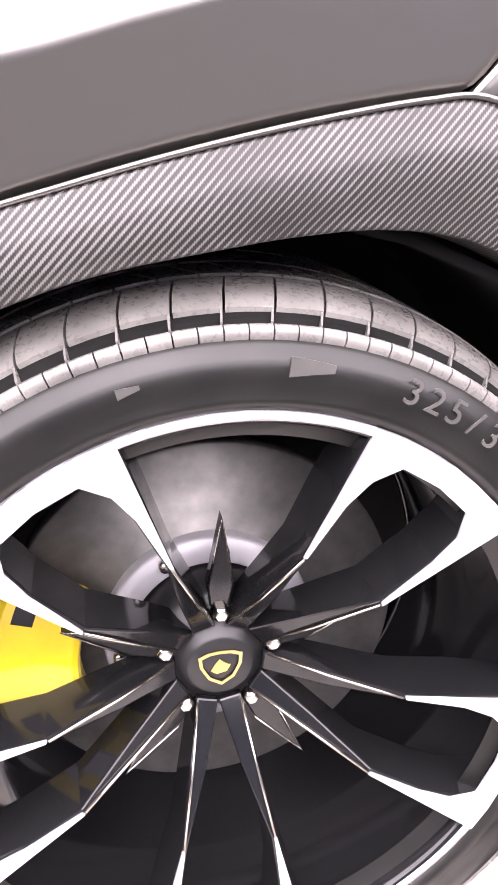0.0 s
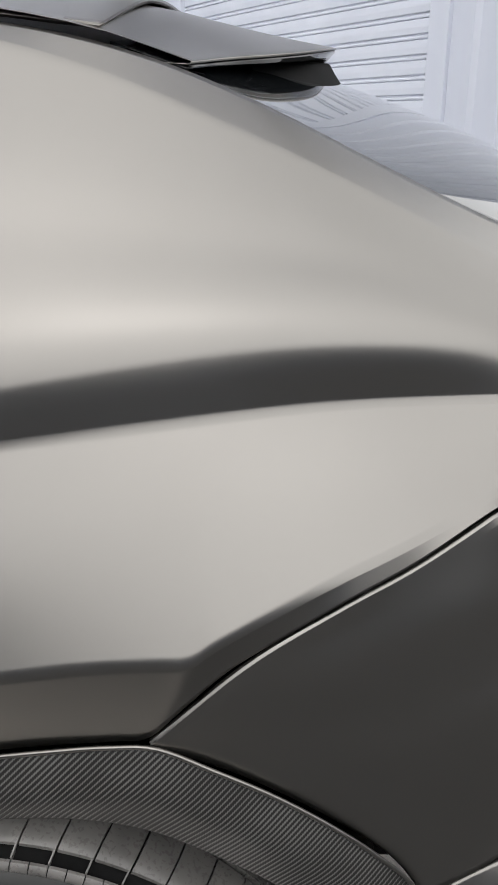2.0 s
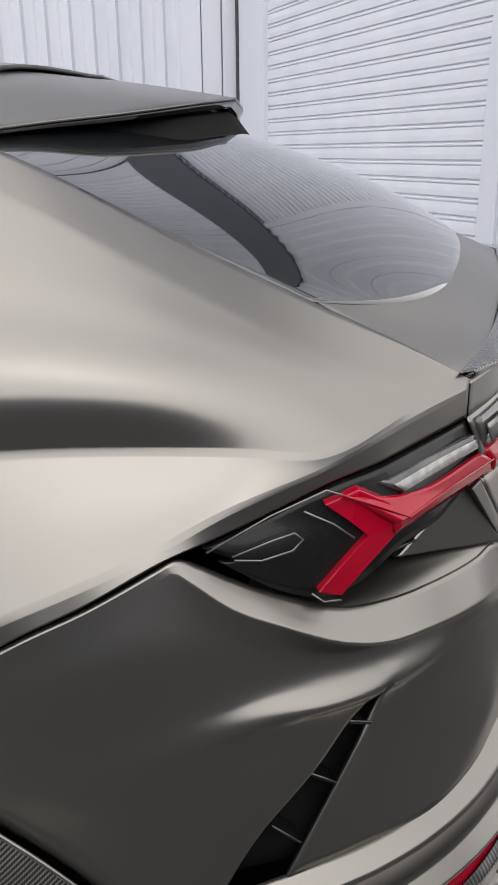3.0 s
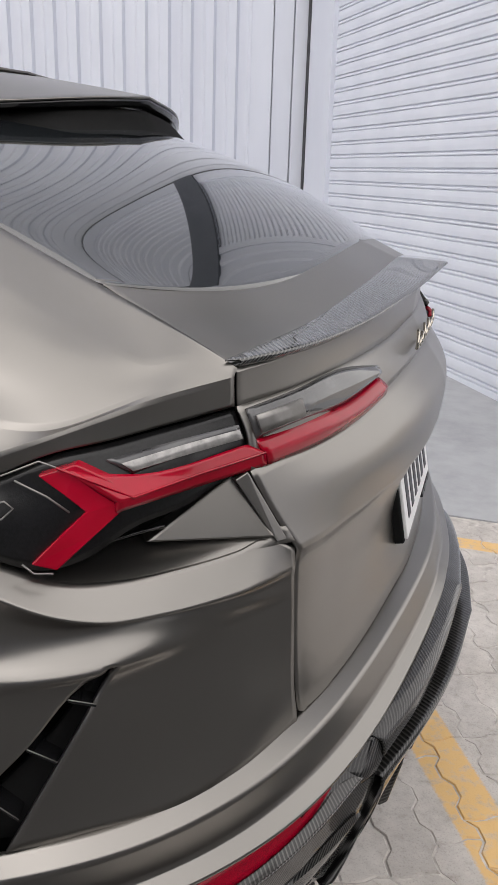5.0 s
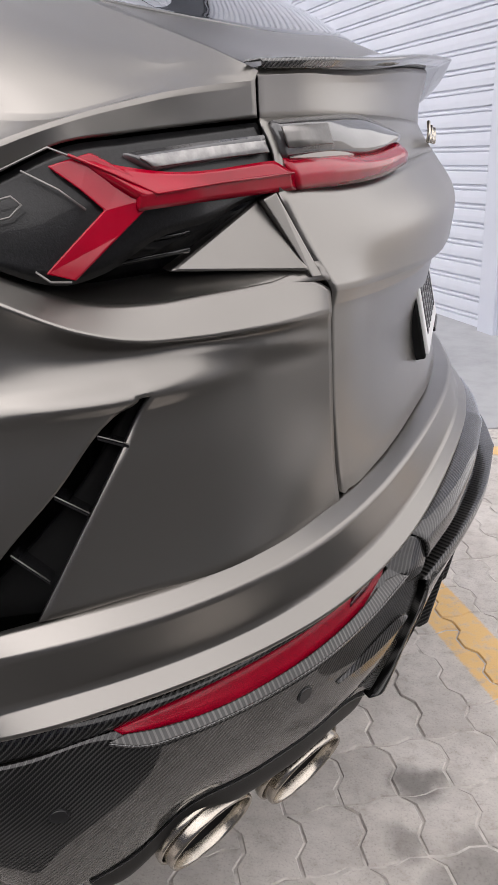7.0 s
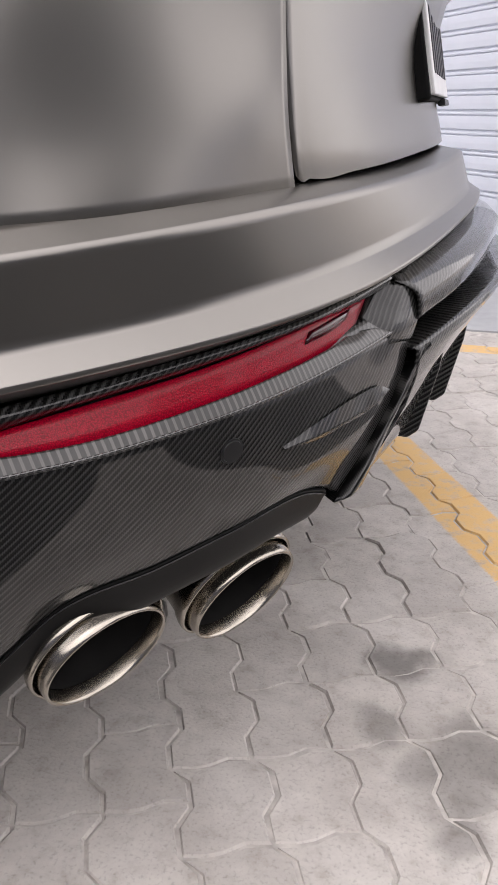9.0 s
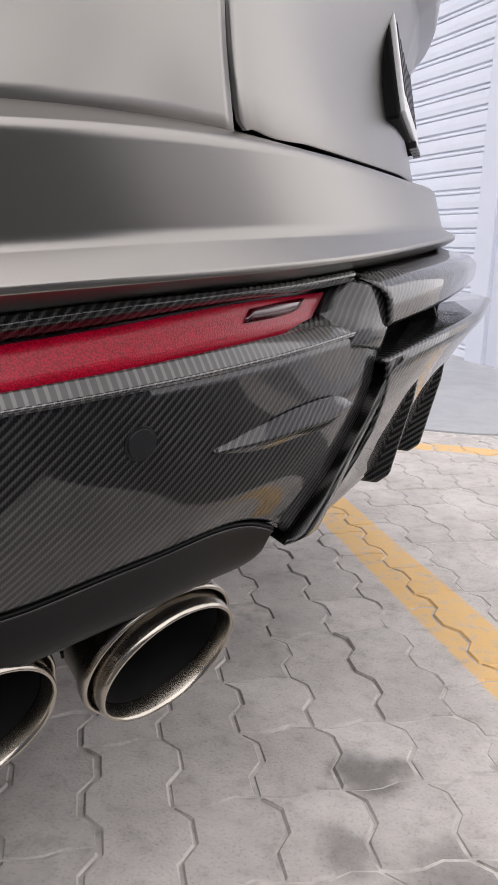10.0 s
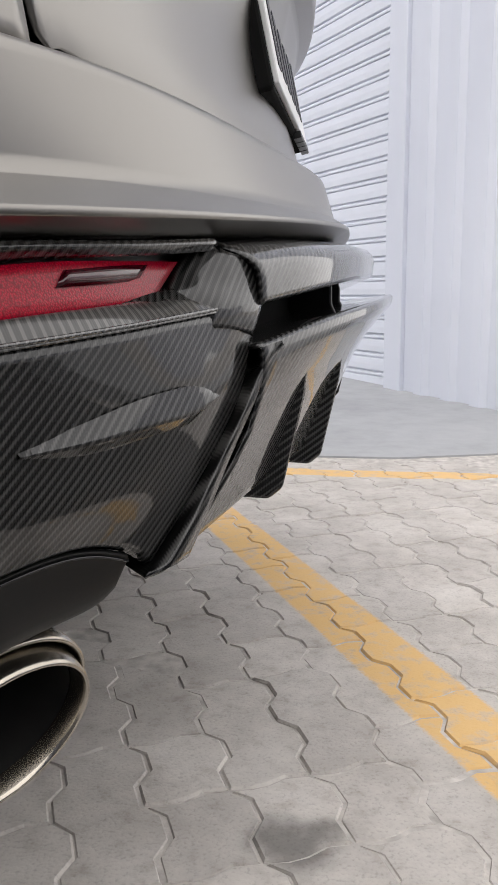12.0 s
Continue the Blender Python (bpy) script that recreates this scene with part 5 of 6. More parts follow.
        vo, vi = [bm.verts.new(p) for p in o], [bm.verts.new(p) for p in i_]
        for j in range(len(o) - 1):
            bm.faces.new((vo[j], vo[j + 1], vi[j + 1], vi[j]))
        bmesh.ops.recalc_face_normals(bm, faces=bm.faces)
        if bm.faces[0].normal.z < 0:
            bmesh.ops.reverse_faces(bm, faces=bm.faces)
        put("spoke_face", bm, MACHINED, "bright machined Y-shaped spoke face", thick=0.003)
        # black spoke bodies down to the hub
        for s in (-1, 1):
            bm = bmesh.new()
            sec = []
            for r, dz, w0, w1, dep in ((0.296, 0.001, 16.2, 8.0, 0.05), (0.262, -0.003, 16.3, 11.0, 0.055), (0.225, -0.0075, 16.4, 13.0, 0.06), (0.167, -0.017, 16.6, 14.6, 0.06), (0.10, -0.055, 20.0, 10.0, 0.05), (0.045, -0.090, 30.0, 0.0, 0.04)):
                a0, a1 = c + s * w0, c + s * w1
                sec.append([bm.verts.new(pol(r, a0, dz)), bm.verts.new(pol(r, a1, dz - 0.001)), bm.verts.new(pol(r, a1 - s * 1.0, dz - dep)), bm.verts.new(pol(r, a0 + s * 1.0, dz - dep))])
            for a, b in zip(sec, sec[1:]):
                for q in range(4):
                    bm.faces.new((a[q], a[(q + 1) % 4], b[(q + 1) % 4], b[q]))
            bm.faces.new(sec[0]), bm.faces.new(sec[-1][::-1])
            bmesh.ops.recalc_face_normals(bm, faces=bm.faces)
            put("spoke", bm, GLOSS_BLACK, "gloss black spoke", bevel=0.002)
            bm = bmesh.new()
            tube(bm, [pol(0.165, c + s * 16.0, -0.0155), pol(0.10, c + s * 18.5, -0.053), pol(0.048, c + s * 27, -0.0875)], 0.0016, 6)
            put("bright_edge", bm, CHROME)
        # bolt between the spokes
        bm = bmesh.new()
        lathe(bm, [(0.0, 0.012), (0.006, 0.012), (0.009, 0.009), (0.0095, -0.02)], 6, Matrix.Translation(pol(0.057, c + 36, -0.098)), smooth=False)
        put("wheel_bolt", bm, CHROME, bevel=0.001)
        bm = bmesh.new()
        turn = Matrix.Rotation(math.radians(c + 36 - 90), 4, "Z") @ Matrix.Translation((0, 0, -0.112))
        prism(bm, [(-0.010, 0.062), (0.010, 0.062), (0.013, 0.085), (0.0, 0.160), (-0.013, 0.085)], 0.016, turn)
        put("hub_web", bm, GLOSS_BLACK, bevel=0.002)
        bm = bmesh.new()
        tube(bm, [turn @ Vector(q) for q in ((-0.013, 0.085, 0.0162), (0.0, 0.159, 0.0162), (0.013, 0.085, 0.0162))], 0.0013, 6)
        put("bright_edge", bm, CHROME)
    bm = bmesh.new()
    lathe(bm, [(0.0, -0.086), (0.031, -0.086), (0.034, -0.088), (0.038, -0.094), (0.060, -0.104), (0.078, -0.125), (0.080, -0.17)], 60)
    put("hub", bm, SATIN_BLACK, "satin black wheel hub and cap")
    shield = [(-0.022, 0.014), (-0.012, 0.018), (0.0, 0.019), (0.012, 0.018), (0.022, 0.014), (0.021, 0.002), (0.013, -0.013), (0.0, -0.021), (-0.013, -0.013), (-0.021, 0.002)]
    bm = bmesh.new()
    vo = [bm.verts.new((x, y, -0.0845)) for x, y in shield]
    vi = [bm.verts.new((x * 0.84, y * 0.84, -0.0845)) for x, y in shield]
    for j in range(len(shield)):
        bm.faces.new((vo[j], vo[(j + 1) % 10], vi[(j + 1) % 10], vi[j]))
    bmesh.ops.recalc_face_normals(bm, faces=bm.faces)
    put("cap_shield", bm, GOLD, "plain gold shield outline on the cap", thick=0.001)
    bm = bmesh.new()
    prism(bm, [(-0.010, -0.004), (-0.004, -0.008), (0.006, -0.006), (0.010, 0.001), (0.004, 0.004), (-0.001, 0.009), (-0.006, 0.003)], 0.0012, Matrix.Translation((0, 0.0, -0.0858)))
    put("cap_mark", bm, GOLD)
    bm = bmesh.new()
    lathe(bm, [(0.085, -0.150), (0.105, -0.150), (0.108, -0.163), (0.205, -0.163), (0.207, -0.166), (0.207, -0.19), (0.10, -0.19)], 90)
    put("brake_disc", bm, CAST, "grey drilled brake disc")
    for j in range(10):
        bm = bmesh.new()
        lathe(bm, [(0.0, 0.008), (0.006, 0.008), (0.007, 0.0), (0.007, -0.004)], 10, Matrix.Translation(pol(0.097, 36 * j + 8, -0.145)))
        put("disc_rivet", bm, CHROME)
    bm = bmesh.new()
    arc = [(a, 0.222) for a in range(148, 200, 4)] + [(a, 0.135) for a in range(196, 144, -4)]
    prism(bm, [(r * math.cos(math.radians(a)), r * math.sin(math.radians(a))) for a, r in arc], 0.045, Matrix.Translation((0, 0, -0.150)))
    put("brake_caliper", bm, YELLOW_CALIPER, "bright yellow brake caliper", bevel=0.008)
    bm = bmesh.new()
    arc = [(a, 0.195) for a in range(186, 199, 3)] + [(a, 0.165) for a in range(198, 184, -3)]
    prism(bm, [(r * math.cos(math.radians(a)), r * math.sin(math.radians(a))) for a, r in arc], 0.003, Matrix.Translation((0, 0, -0.1045)))
    put("caliper_plate", bm, MACHINED, "plain grey plate on the caliper")
    for a0, a1, r0, r1 in ((152, 160, 0.205, 0.185),):
        bm = bmesh.new()
        arc = [(a, r0) for a in range(a0, a1 + 1, 2)] + [(a, r1) for a in range(a1, a0 - 1, -2)]
        prism(bm, [(r * math.cos(math.radians(a)), r * math.sin(math.radians(a))) for a, r in arc], 0.0015, Matrix.Translation((0, 0, -0.1055)))
        put("caliper_slot", bm, SATIN_BLACK)
    bm = bmesh.new()
    lathe(bm, [(0.083, -0.145), (0.108, -0.145), (0.111, -0.150), (0.111, -0.162)], 60)
    put("disc_bell", bm, MACHINED, "bright machined disc bell")
    return wheel


wheel_at("rear_wheel", False)
wheel_at("rear_wheel", True)


# ---- the yard: concrete ramp, walls, roller shutter ----
def concrete_mat():
    m, n, l, b = node_mat("smooth_pale_concrete")
    big, mid, fine = noise_tex(n, l, 0.9, 5, 0.6), noise_tex(n, l, 7.0, 6, 0.65), noise_tex(n, l, 160.0, 3)
    r = ramp(n, [(0.28, (0.25, 0.255, 0.262)), (0.52, (0.345, 0.352, 0.362)), (0.75, (0.41, 0.415, 0.42))])
    mx = n.new("ShaderNodeMix")
    mx.data_type = "FLOAT"
    mx.inputs[0].default_value = 0.45
    l.new(big.outputs["Fac"], mx.inputs[2])
    l.new(mid.outputs["Fac"], mx.inputs[3])
    l.new(mx.outputs[0], r.inputs[0])
    l.new(r.outputs[0], b.inputs["Base Color"])
    b.inputs["Roughness"].default_value = 0.75
    bump(n, l, fine.outputs["Fac"], b, 0.3, 0.001)
    return m


def paver_mat(name, c0, c1, c2):
    """Dusty concrete block: each block a little different, with blotches, fine grit and dark pits."""
    m, n, l, b = node_mat(name)
    oi = n.new("ShaderNodeObjectInfo")
    geo = n.new("ShaderNodeNewGeometry")
    tc = n.new("ShaderNodeTexCoord")
    add = n.new("ShaderNodeVectorMath")
    add.operation = "ADD"
    l.new(geo.outputs["Position"], add.inputs[0])
    big, grit = n.new("ShaderNodeTexNoise"), n.new("ShaderNodeTexNoise")
    big.inputs["Scale"].default_value, big.inputs["Detail"].default_value = 6.0, 10
    grit.inputs["Scale"].default_value, grit.inputs["Detail"].default_value = 210.0, 8
    l.new(add.outputs[0], big.inputs["Vector"])
    l.new(add.outputs[0], grit.inputs["Vector"])
    r = ramp(n, [(0.25, c0), (0.5, c1), (0.75, c2)])
    l.new(big.outputs["Fac"], r.inputs[0])
    spots = n.new("ShaderNodeTexNoise")
    spots.inputs["Scale"].default_value, spots.inputs["Detail"].default_value, spots.inputs["Roughness"].default_value = 27.0, 6, 0.65
    l.new(geo.outputs["Position"], spots.inputs["Vector"])
    dirt = ramp(n, [(0.31, (0.80, 0.78, 0.755)), (0.46, (0.97, 0.97, 0.97)), (0.68, (1.08, 1.08, 1.07))])
    l.new(spots.outputs["Fac"], dirt.inputs[0])
    g = ramp(n, [(0.30, (0.80, 0.80, 0.80)), (0.45, (1, 1, 1)), (0.8, (1.05, 1.05, 1.05))])
    l.new(grit.outputs["Fac"], g.inputs[0])
    mul = n.new("ShaderNodeMix")
    mul.data_type, mul.blend_type = "RGBA", "MULTIPLY"
    mul.inputs[0].default_value = 1.0
    l.new(r.outputs[0], mul.inputs[6])
    l.new(g.outputs[0], mul.inputs[7])
    grime = n.new("ShaderNodeMix")
    grime.data_type, grime.blend_type = "RGBA", "MULTIPLY"
    grime.inputs[0].default_value = 1.0
    l.new(mul.outputs[2], grime.inputs[6])
    l.new(dirt.outputs[0], grime.inputs[7])
    var = n.new("ShaderNodeMapRange")
    var.inputs["To Min"].default_value, var.inputs["To Max"].default_value = 0.90, 1.08
    l.new(oi.outputs["Random"], var.inputs["Value"])
    m2 = n.new("ShaderNodeVectorMath")
    m2.operation = "SCALE"
    l.new(grime.outputs[2], m2.inputs[0])
    l.new(var.outputs[0], m2.inputs["Scale"])
    # oil stains: two soft irregular spots with a shape of their own
    out = m2.outputs[0]
    for cx, cy, rad, depth in ((0.965, 0.775, 0.060, 0.62), (1.055, 0.565, 0.085, 0.5), (0.925, 0.615, 0.045, 0.42), (1.075, 0.47, 0.05, 0.4)):
        d = n.new("ShaderNodeVectorMath")
        d.operation = "DISTANCE"
        warp = n.new("ShaderNodeVectorMath")
        warp.operation = "MULTIPLY_ADD"
        l.new(big.outputs["Color"], warp.inputs[0])
        warp.inputs[1].default_value = (0.22, 0.22, 0.0)
        flat = n.new("ShaderNodeVectorMath")
        flat.operation = "MULTIPLY"
        l.new(geo.outputs["Position"], flat.inputs[0])
        flat.inputs[1].default_value = (1, 1, 0)
        l.new(flat.outputs[0], warp.inputs[2])
        l.new(warp.outputs[0], d.inputs[0])
        d.inputs[1].default_value = (cx + 0.11, cy + 0.11, 0)
        mr = n.new("ShaderNodeMapRange")
        mr.interpolation_type = "SMOOTHSTEP"
        mr.inputs["From Min"].default_value, mr.inputs["From Max"].default_value = rad * 0.35, rad * 1.25
        mr.inputs["To Min"].default_value, mr.inputs["To Max"].default_value = 1 - depth, 1.0
        l.new(d.outputs["Value"], mr.inputs["Value"])
        sc = n.new("ShaderNodeVectorMath")
        sc.operation = "SCALE"
        l.new(out, sc.inputs[0])
        l.new(mr.outputs[0], sc.inputs["Scale"])
        out = sc.outputs[0]
    # worn yellow lines painted straight across the blocks
    for (ax, ay), (bx, by), half in (((0.655, 2.07), (1.215, 1.00), 0.064), ((0.5, 2.725), (4.0, 2.62), 0.05)):
        nx, ny = by - ay, ax - bx
        size = math.hypot(nx, ny)
        d = n.new("ShaderNodeVectorMath")
        d.operation = "DOT_PRODUCT"
        l.new(geo.outputs["Position"], d.inputs[0])
        d.inputs[1].default_value = (nx / size, ny / size, 0)
        off = n.new("ShaderNodeMath")
        off.operation = "SUBTRACT"
        l.new(d.outputs["Value"], off.inputs[0])
        off.inputs[1].default_value = (ax * nx + ay * ny) / size
        ab = n.new("ShaderNodeMath")
        ab.operation = "ABSOLUTE"
        l.new(off.outputs[0], ab.inputs[0])
        rag = n.new("ShaderNodeMath")
        rag.operation = "MULTIPLY_ADD"
        l.new(grit.outputs["Fac"], rag.inputs[0])
        rag.inputs[1].default_value = 0.012
        l.new(ab.outputs[0], rag.inputs[2])
        edge = n.new("ShaderNodeMapRange")
        edge.inputs["From Min"].default_value, edge.inputs["From Max"].default_value = half + 0.002, half + 0.010
        edge.inputs["To Min"].default_value, edge.inputs["To Max"].default_value = 1.0, 0.0
        l.new(rag.outputs[0], edge.inputs["Value"])
        wear = ramp(n, [(0.34, (0.30, 0.30, 0.30)), (0.50, (0.80, 0.80, 0.80))])
        l.new(spots.outputs["Fac"], wear.inputs[0])
        k = n.new("ShaderNodeMath")
        k.operation = "MULTIPLY"
        l.new(edge.outputs[0], k.inputs[0])
        l.new(wear.outputs[0], k.inputs[1])
        paint = n.new("ShaderNodeMix")
        paint.data_type = "RGBA"
        l.new(k.outputs[0], paint.inputs[0])
        l.new(out, paint.inputs[6])
        paint.inputs[7].default_value = (0.68, 0.41, 0.12, 1)
        out = paint.outputs[2]
    l.new(out, b.inputs["Base Color"])
    b.inputs["Roughness"].default_value = 0.82
    bump(n, l, grit.outputs["Fac"], b, 0.45, 0.0015)
    return m


CONCRETE = concrete_mat()
PAVER = paver_mat("dusty_grey_paving_block", (0.37, 0.343, 0.318), (0.465, 0.435, 0.408), (0.535, 0.505, 0.478))
JOINT = surface("sandy_joint", (0.30, 0.28, 0.26), (0.58, 0.545, 0.51), (0.85, 0.95), 0.0, 30.0, 300.0, 0.5)
DARK_GROUND = surface("dark_ground", (0.035, 0.035, 0.037), (0.065, 0.064, 0.064), (0.75, 0.9), 0.0, 3.0, 90.0, 0.6)
SHEET_WHITE = surface("white_coated_sheet_metal", (0.585, 0.61, 0.685), (0.655, 0.68, 0.75), (0.38, 0.48), 0.0, 1.3, 60.0, 0.02, stretch=(1, 1, 0.3))
SHUTTER = surface("white_shutter_lath", (0.64, 0.665, 0.74), (0.71, 0.735, 0.80), (0.36, 0.46), 0.0, 2.0, 80.0, 0.02)
DARK_GAP = surface("dark_gap", (0.03, 0.03, 0.035), (0.05, 0.05, 0.055), (0.7, 0.8), 0.0, 10.0, 100.0, 0.0)
BLUE_WALL = surface("blue_grey_wall", (0.100, 0.108, 0.138), (0.135, 0.145, 0.182), (0.8, 0.9), 0.0, 1.5, 60.0, 0.2)
RENDERED = surface("dark_grey_wall", (0.054, 0.058, 0.072), (0.078, 0.083, 0.100), (0.8, 0.9), 0.0, 1.5, 60.0, 0.2)

bm = bmesh.new()
box(bm, (-60, -60, -0.4), (60, 60, -0.0034))
tagged(part("ground", bm, JOINT), "sandy bed under the block paving", kind="structure")

K, J = Vector((1.13, 4.89, 0)), Vector((-1.03, 8.14, 0))
D = (K - J).normalized()
FACE = Vector((D.y, -D.x, 0))
if FACE.dot(Vector((1, -1, 0)) - K) < 0:
    FACE.negate()


def wall_frame(at):
    """A pose at a place along the shutter wall: x along it, y into it, z up."""
    m = Matrix.Identity(4)
    m.col[0][:3], m.col[1][:3], m.col[2][:3] = D, -FACE, (0, 0, 1)
    m.translation = at
    return m


def corrugated(bm, m, x0, x1, z0, z1, pitch=0.22, deep=0.035, flat=0.5):
    """Trapezoid sheet with upright ribs."""
    pts = []
    x = x0
    while x < x1:
        for f, y in ((0.0, 0.0), (flat, 0.0), (flat + 0.12, -deep), (0.88, -deep)):
            pts.append((min(x + f * pitch, x1), y))
        x += pitch
    lo, hi = [bm.verts.new(m @ Vector((a, b, z0))) for a, b in pts], [bm.verts.new(m @ Vector((a, b, z1))) for a, b in pts]
    for i in range(len(pts) - 1):
        bm.faces.new((lo[i], lo[i + 1], hi[i + 1], hi[i]))


WK = wall_frame(K)
TOP = 20.0
bm = bmesh.new()
corrugated(bm, WK, 0.20, 2.0, -0.02, TOP, 0.235, 0.03, 0.45)
tagged(part("wall_east", bm, SHEET_WHITE, thick=0.02), "white ribbed sheet-metal wall beside the shutter", kind="structure")
bm = bmesh.new()
box(bm, (0.035, -0.03, -0.02), (0.20, 0.10, TOP), WK)
tagged(part("door_post", bm, SHEET_WHITE, bevel=0.006), "white steel post of the roller shutter", kind="structure")
bm = bmesh.new()
box(bm, (-3.83, -0.02, -0.02), (-3.23, 0.12, TOP), WK)
tagged(part("door_pier", bm, SHEET_WHITE, bevel=0.006), "wide white post of the roller shutter", kind="structure")
bm = bmesh.new()
box(bm, (-3.87, -0.030, -0.02), (-3.81, 0.2, TOP), WK)
tagged(part("wall_joint", bm, DARK_GAP), "dark joint between post and wall", kind="structure")
L = Vector((-0.955, -0.297, 0))
ML = Matrix.Identity(4)
ML.col[0][:3], ML.col[1][:3], ML.col[2][:3] = -L, Vector((-L.y, L.x, 0)), (0, 0, 1)
if Vector(ML.col[1][:3]).dot(Vector((0.5, 0, 0)) - J) > 0:
    ML.col[1][:3] = -Vector(ML.col[1][:3])
ML.translation = J - D * 0.06 + L * 9.0
bm = bmesh.new()
corrugated(bm, ML, -6.75, 8.45, 0.0, TOP, 0.225, 0.035, 0.42)
box(bm, (8.45, -0.03, 0.0), (8.66, 0.02, TOP), ML)
box(bm, (8.672, -0.012, 0.0), (8.86, 0.03, TOP), ML)
box(bm, (8.40, 0.04, 0.0), (9.12, 0.07, TOP), ML)
box(bm, (8.875, -0.02, 0.0), (9.06, 0.03, TOP), ML)
tagged(part("wall_north", bm, SHEET_WHITE, thick=0.02), "white ribbed sheet-metal wall", kind="structure")

# roller shutter of interlocking laths
shutter = tagged(new("roller_shutter"), "white steel roller shutter, closed", "shutter")
me = None
for k in range(45):
    z = 0.0155 + 0.1145 * k
    if me is None:
        bm = bmesh.new()
        sec = [(0.012, 0.0), (0.000, 0.003), (-0.004, 0.006), (-0.0065, 0.040), (-0.005, 0.076), (-0.002, 0.0795), (0.007, 0.0815), (0.007, 0.0855), (-0.004, 0.0885), (-0.0055, 0.096), (-0.003, 0.1035), (0.012, 0.107), (0.012, 0.1145)]
        a, b = [bm.verts.new((-3.24, y, q)) for y, q in sec], [bm.verts.new((0.04, y, q)) for y, q in sec]
        for i in range(len(sec) - 1):
            bm.faces.new((a[i], b[i], b[i + 1], a[i + 1]))
        me = bpy.data.meshes.new("lath")
        bm.to_mesh(me)
        bm.free()
        me.materials.append(SHUTTER)
    ob = new("lath", me)
    ob.parent = shutter
    ob.matrix_basis = WK @ Matrix.Translation((0, 0.03, z))
bm = bmesh.new()
corrugated(bm, WK, -3.24, 0.04, 5.16, TOP, 0.235, 0.03, 0.45)
tagged(part("wall_over_shutter", bm, SHEET_WHITE, thick=0.02), "white ribbed sheet-metal wall above the shutter", kind="structure")
bm = bmesh.new()
box(bm, (-3.3, 0.06, 0.05), (0.1, 0.10, TOP), WK)
part("backing", bm, DARK_GAP, shutter)

# dark band added out of view above the shutter, to reflect in the window
bm = bmesh.new()
box(bm, (-3.83, -0.06, 5.17), (2.0, 0.02, 6.05), WK)
tagged(part("reflected_band", bm, RENDERED, bevel=0.006), "dark grey band added over the shutter for the window's reflection", kind="structure")

# concrete apron rising to the shutter
bm = bmesh.new()
a0, a1 = Vector((-3.0, 3.05, 0)), Vector((6.0, 2.90, 0))
far = [WK @ Vector((6.0, 0.2, 0.135)), WK @ Vector((-3.9, 0.2, 0.135)), J + L * 6 + Vector((0, 0.5, 0.1))]
top = [Vector((-6.0, 3.15, 0.004)), Vector((0.3, 3.00, 0.004)), Vector((0.85, 2.985, 0.004)), Vector((1.15, 2.98, 0.004)), Vector((1.55, 3.10, 0.004)), Vector((7.0, 3.3, 0.004))] + far
vs = [bm.verts.new(p) for p in top]
lo = [bm.verts.new(p - Vector((0, 0, 0.15))) for p in top]
bm.faces.new(vs), bm.faces.new(lo[::-1])
for i in range(len(top)):
    k = (i + 1) % len(top)
    bm.faces.new((vs[i], lo[i], lo[k], vs[k]))
bmesh.ops.recalc_face_normals(bm, faces=bm.faces)
bmesh.ops.triangulate(bm, faces=[f for f in bm.faces if len(f.verts) > 4])
tagged(part("apron", bm, CONCRETE), "pale smooth concrete ramp in front of the shutter", kind="structure")

# plain unseen walls added to close the yard, toned for the paint's reflections
for nm, lo, hi, mt, say in (("wall_south", (-14, -7.3, -0.1), (12, -7.0, 3.3), BLUE_WALL, "plain blue-grey wall added out of view"),
                        ("wall_west", (-14.3, -7.3, -0.1), (-14, 4.5, 4.6), RENDERED, "plain dark grey wall added out of view"),
                        ("wall_back", (12, 0.0, -0.1), (12.3, 9, 2.6), SHEET_WHITE, "plain white wall added out of view"),
                        ("wall_side", (12, -7.3, -0.1), (12.3, 0.0, 5.8), RENDERED, "plain dark grey wall added out of view")):
    bm = bmesh.new()
    box(bm, lo, hi)
    tagged(part(nm, bm, mt), say, kind="structure")

# ---- block paving ----
BX, BY = Vector((0.907, 0.421, 0)), Vector((-0.421, 0.907, 0))
W, H = 0.1105, 0.1415
ORIGIN = BX * 0.8270 + BY * 0.1350


def paver_outline(gap, phase, length=1):
    """One wavy-edged block in its own lengths; phase: where the wave stands along its side."""
    def wave(f):
        q = (f + phase) % 1.0
        a = 0.0105
        return a if q < 0.30 else a - 2 * a * (q - 0.30) / 0.2 if q < 0.5 else -a if q < 0.8 else -a + 2 * a * (q - 0.8) / 0.2
    stops = sorted({0.0, float(length)} | {(q - phase) % 1.0 + k for q in (0.0, 0.30, 0.5, 0.8) for k in range(length)})
    top = H * length
    side = [(0.30, 0.005), (0.55, -0.004), (0.75, -0.005)]
    g = gap
    right = [(W - g + wave(f), min(max(f * H, g), top - g)) for f in stops]
    left = [(g + wave(f), min(max(f * H, g), top - g)) for f in stops]
    w0 = wave(0.0)
    return right + [(W * (1 - f) + w0, top - g + dy) for f, dy in side] + left[::-1] + [(W * f + w0, g + dy) for f, dy in [(1 - q, d) for q, d in side][::-1]]


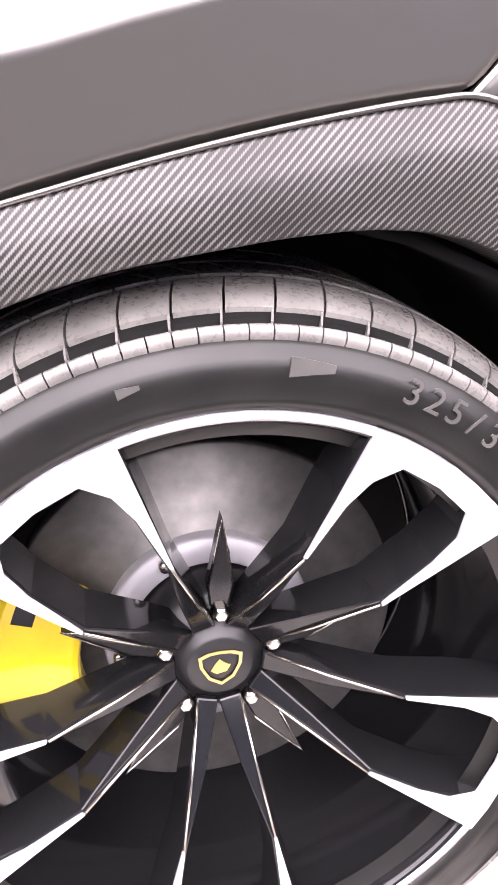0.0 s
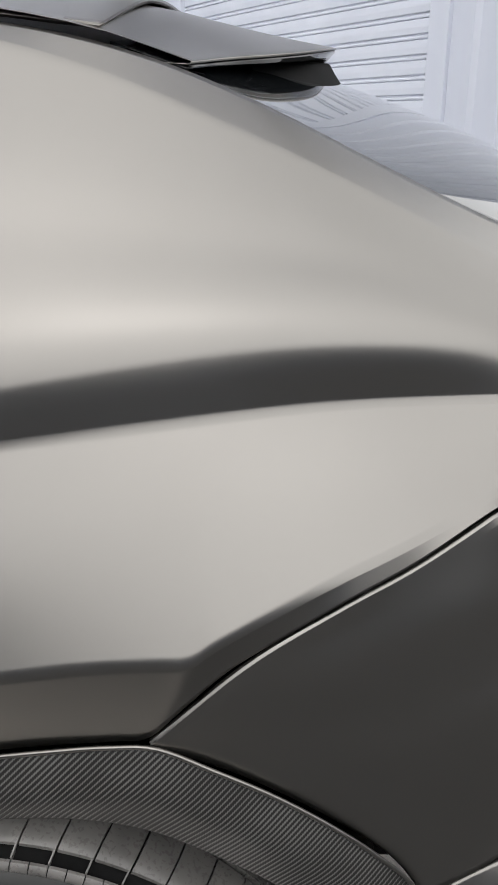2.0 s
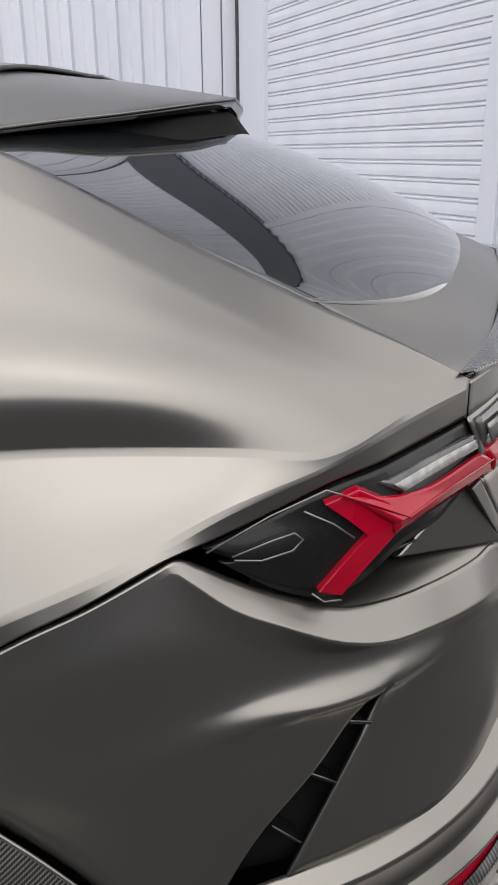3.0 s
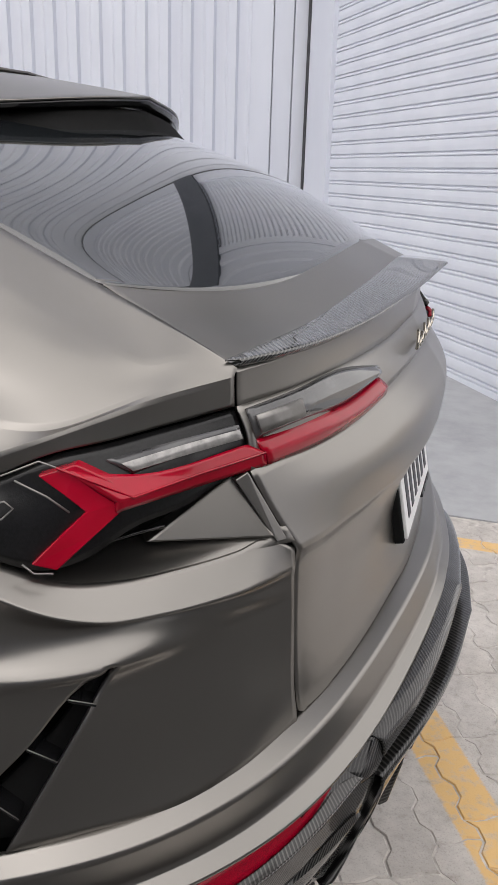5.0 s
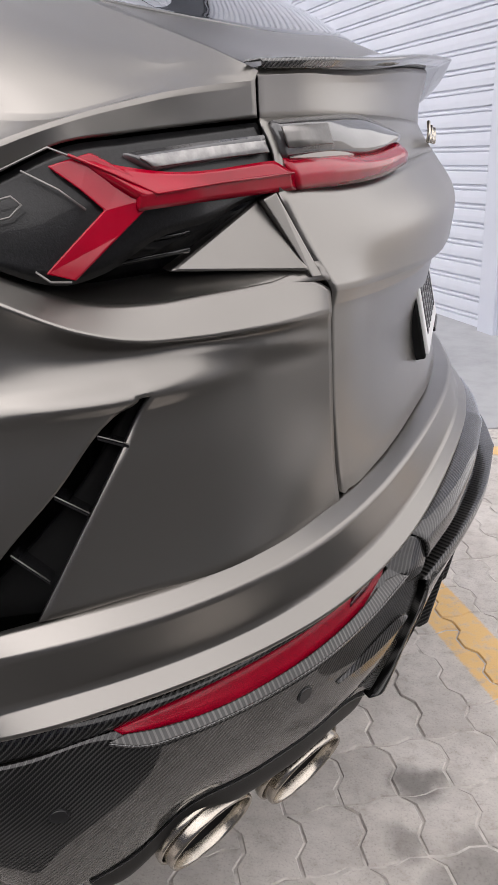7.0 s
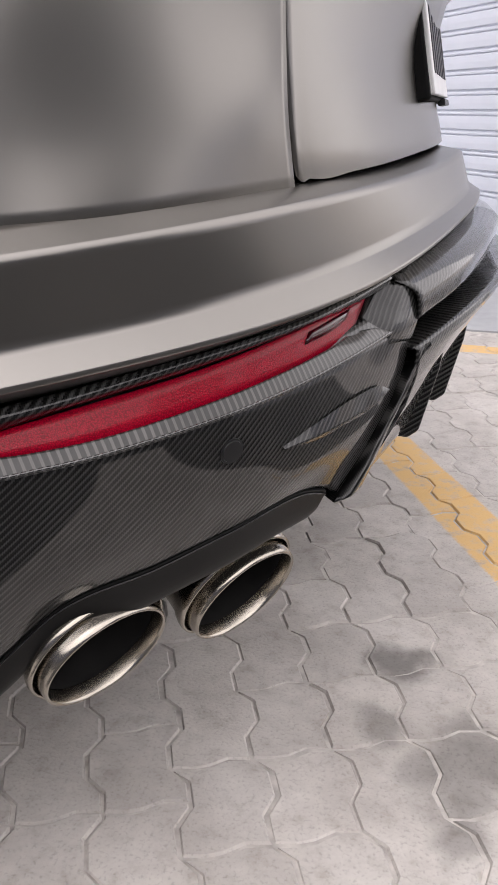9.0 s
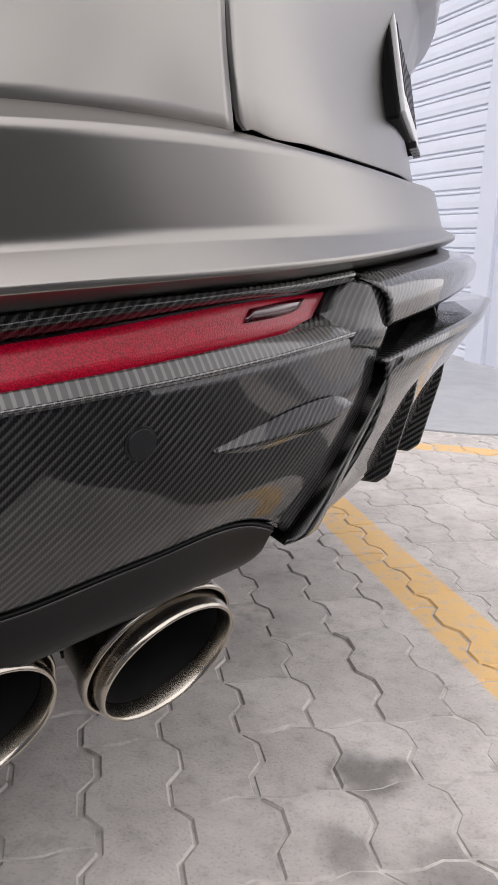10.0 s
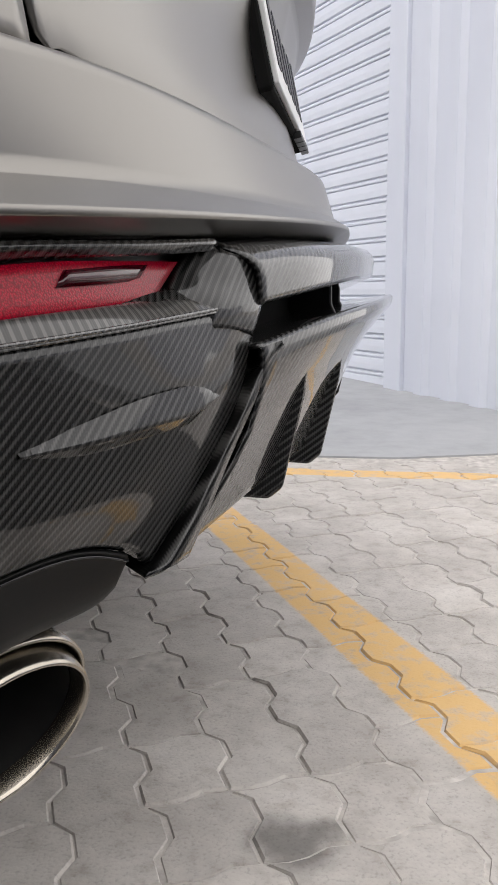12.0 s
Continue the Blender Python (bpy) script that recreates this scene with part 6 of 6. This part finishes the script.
def paver_mesh(name, material, phase, length=1):
    bm = bmesh.new()
    o, i = paver_outline(0.0016, phase, length), paver_outline(0.0048, phase, length)
    lo = [bm.verts.new((x, y, -0.03)) for x, y in o]
    up = [bm.verts.new((x, y, -0.004)) for x, y in o]
    tp = [bm.verts.new((x, y, 0.0)) for x, y in i]
    n = len(o)
    for k in range(n):
        q = (k + 1) % n
        bm.faces.new((lo[k], lo[q], up[q], up[k]))
        bm.faces.new((up[k], up[q], tp[q], tp[k]))
    bm.faces.new(tp)
    bmesh.ops.recalc_face_normals(bm, faces=bm.faces)
    me = bpy.data.meshes.new(name)
    bm.to_mesh(me)
    bm.free()
    me.materials.append(material)
    return me


paving = tagged(new("pavement"), "dusty grey interlocking block paving with yellow painted lines", kind="structure")
kinds = {(k, s): paver_mesh("paving_block", PAVER, q, s) for k, q in enumerate((0.484, 0.068)) for s in (1, 2)}
rng = random.Random(7)
rest = bmesh.new()

turn = Matrix(((BX.x, BY.x, 0, 0), (BX.y, BY.y, 0, 0), (0, 0, 1, 0), (0, 0, 0, 1)))
count = 0
for c in range(-40, 45):
    r = -41
    step = 1
    while r < 45:
        r += step
        step = 2 if rng.random() < 0.55 else 1
        p = ORIGIN + BX * (c * W) + BY * (r * H - (0.059 if c < 0 or c % 7 == 5 else 0.0))
        mid = p + BX * W / 2 + BY * (H * step / 2)
        if mid.y > 2.93 or mid.y < (0.14 if mid.x > 0.30 else -0.62) or mid.x < -2.0 or mid.x > 3.4 or (mid.x > 1.38 and mid.y < 1.46):
            continue
        tilt = Matrix.Rotation(rng.uniform(-0.012, 0.012), 4, "X") @ Matrix.Rotation(rng.uniform(-0.012, 0.012), 4, "Y")
        m = Matrix.Translation(p + Vector((0, 0, rng.uniform(-0.002, 0.001)))) @ turn @ Matrix.Rotation(rng.uniform(-0.012, 0.012), 4, "Z") @ tilt
        src = kinds[1 if c < 0 or c % 7 == 5 else 0, step]
        near = 0.40 < mid.x < 1.62 and 0.25 < mid.y < 2.2
        if near and count < 300:
            ob = new("paving_block", src)
            ob.parent = paving
            ob.matrix_basis = m
            count += 1
        else:
            b = rest
            k = len(b.verts)
            b.from_mesh(src)
            b.verts.ensure_lookup_table()
            for v in b.verts[k:]:
                v.co = m @ v.co
tagged(part("far_paving_blocks", rest, PAVER, paving), kind="stuff")
# the yard further off
bm = bmesh.new()
for lo, hi in (((-14, 0.1, -0.012), (-2.0, 9, -0.003)), ((3.4, 1.4, -0.012), (12, 4, -0.003))):
    box(bm, lo, hi)
tagged(part("far_yard", bm, PAVER), "dusty grey paving further off", kind="structure")
# dark ground added out of view, so that bodywork and carbon reflect dark
bm = bmesh.new()
box(bm, (-14, -7.0, -0.05), (12, -0.60, -0.002))
box(bm, (0.30, -0.60, -0.05), (12, 0.0, -0.002))
box(bm, (1.42, 0.0, -0.05), (12, 1.4, -0.002))
tagged(part("unseen_ground", bm, DARK_GROUND), "dark ground added out of view for the car's reflections", kind="structure")
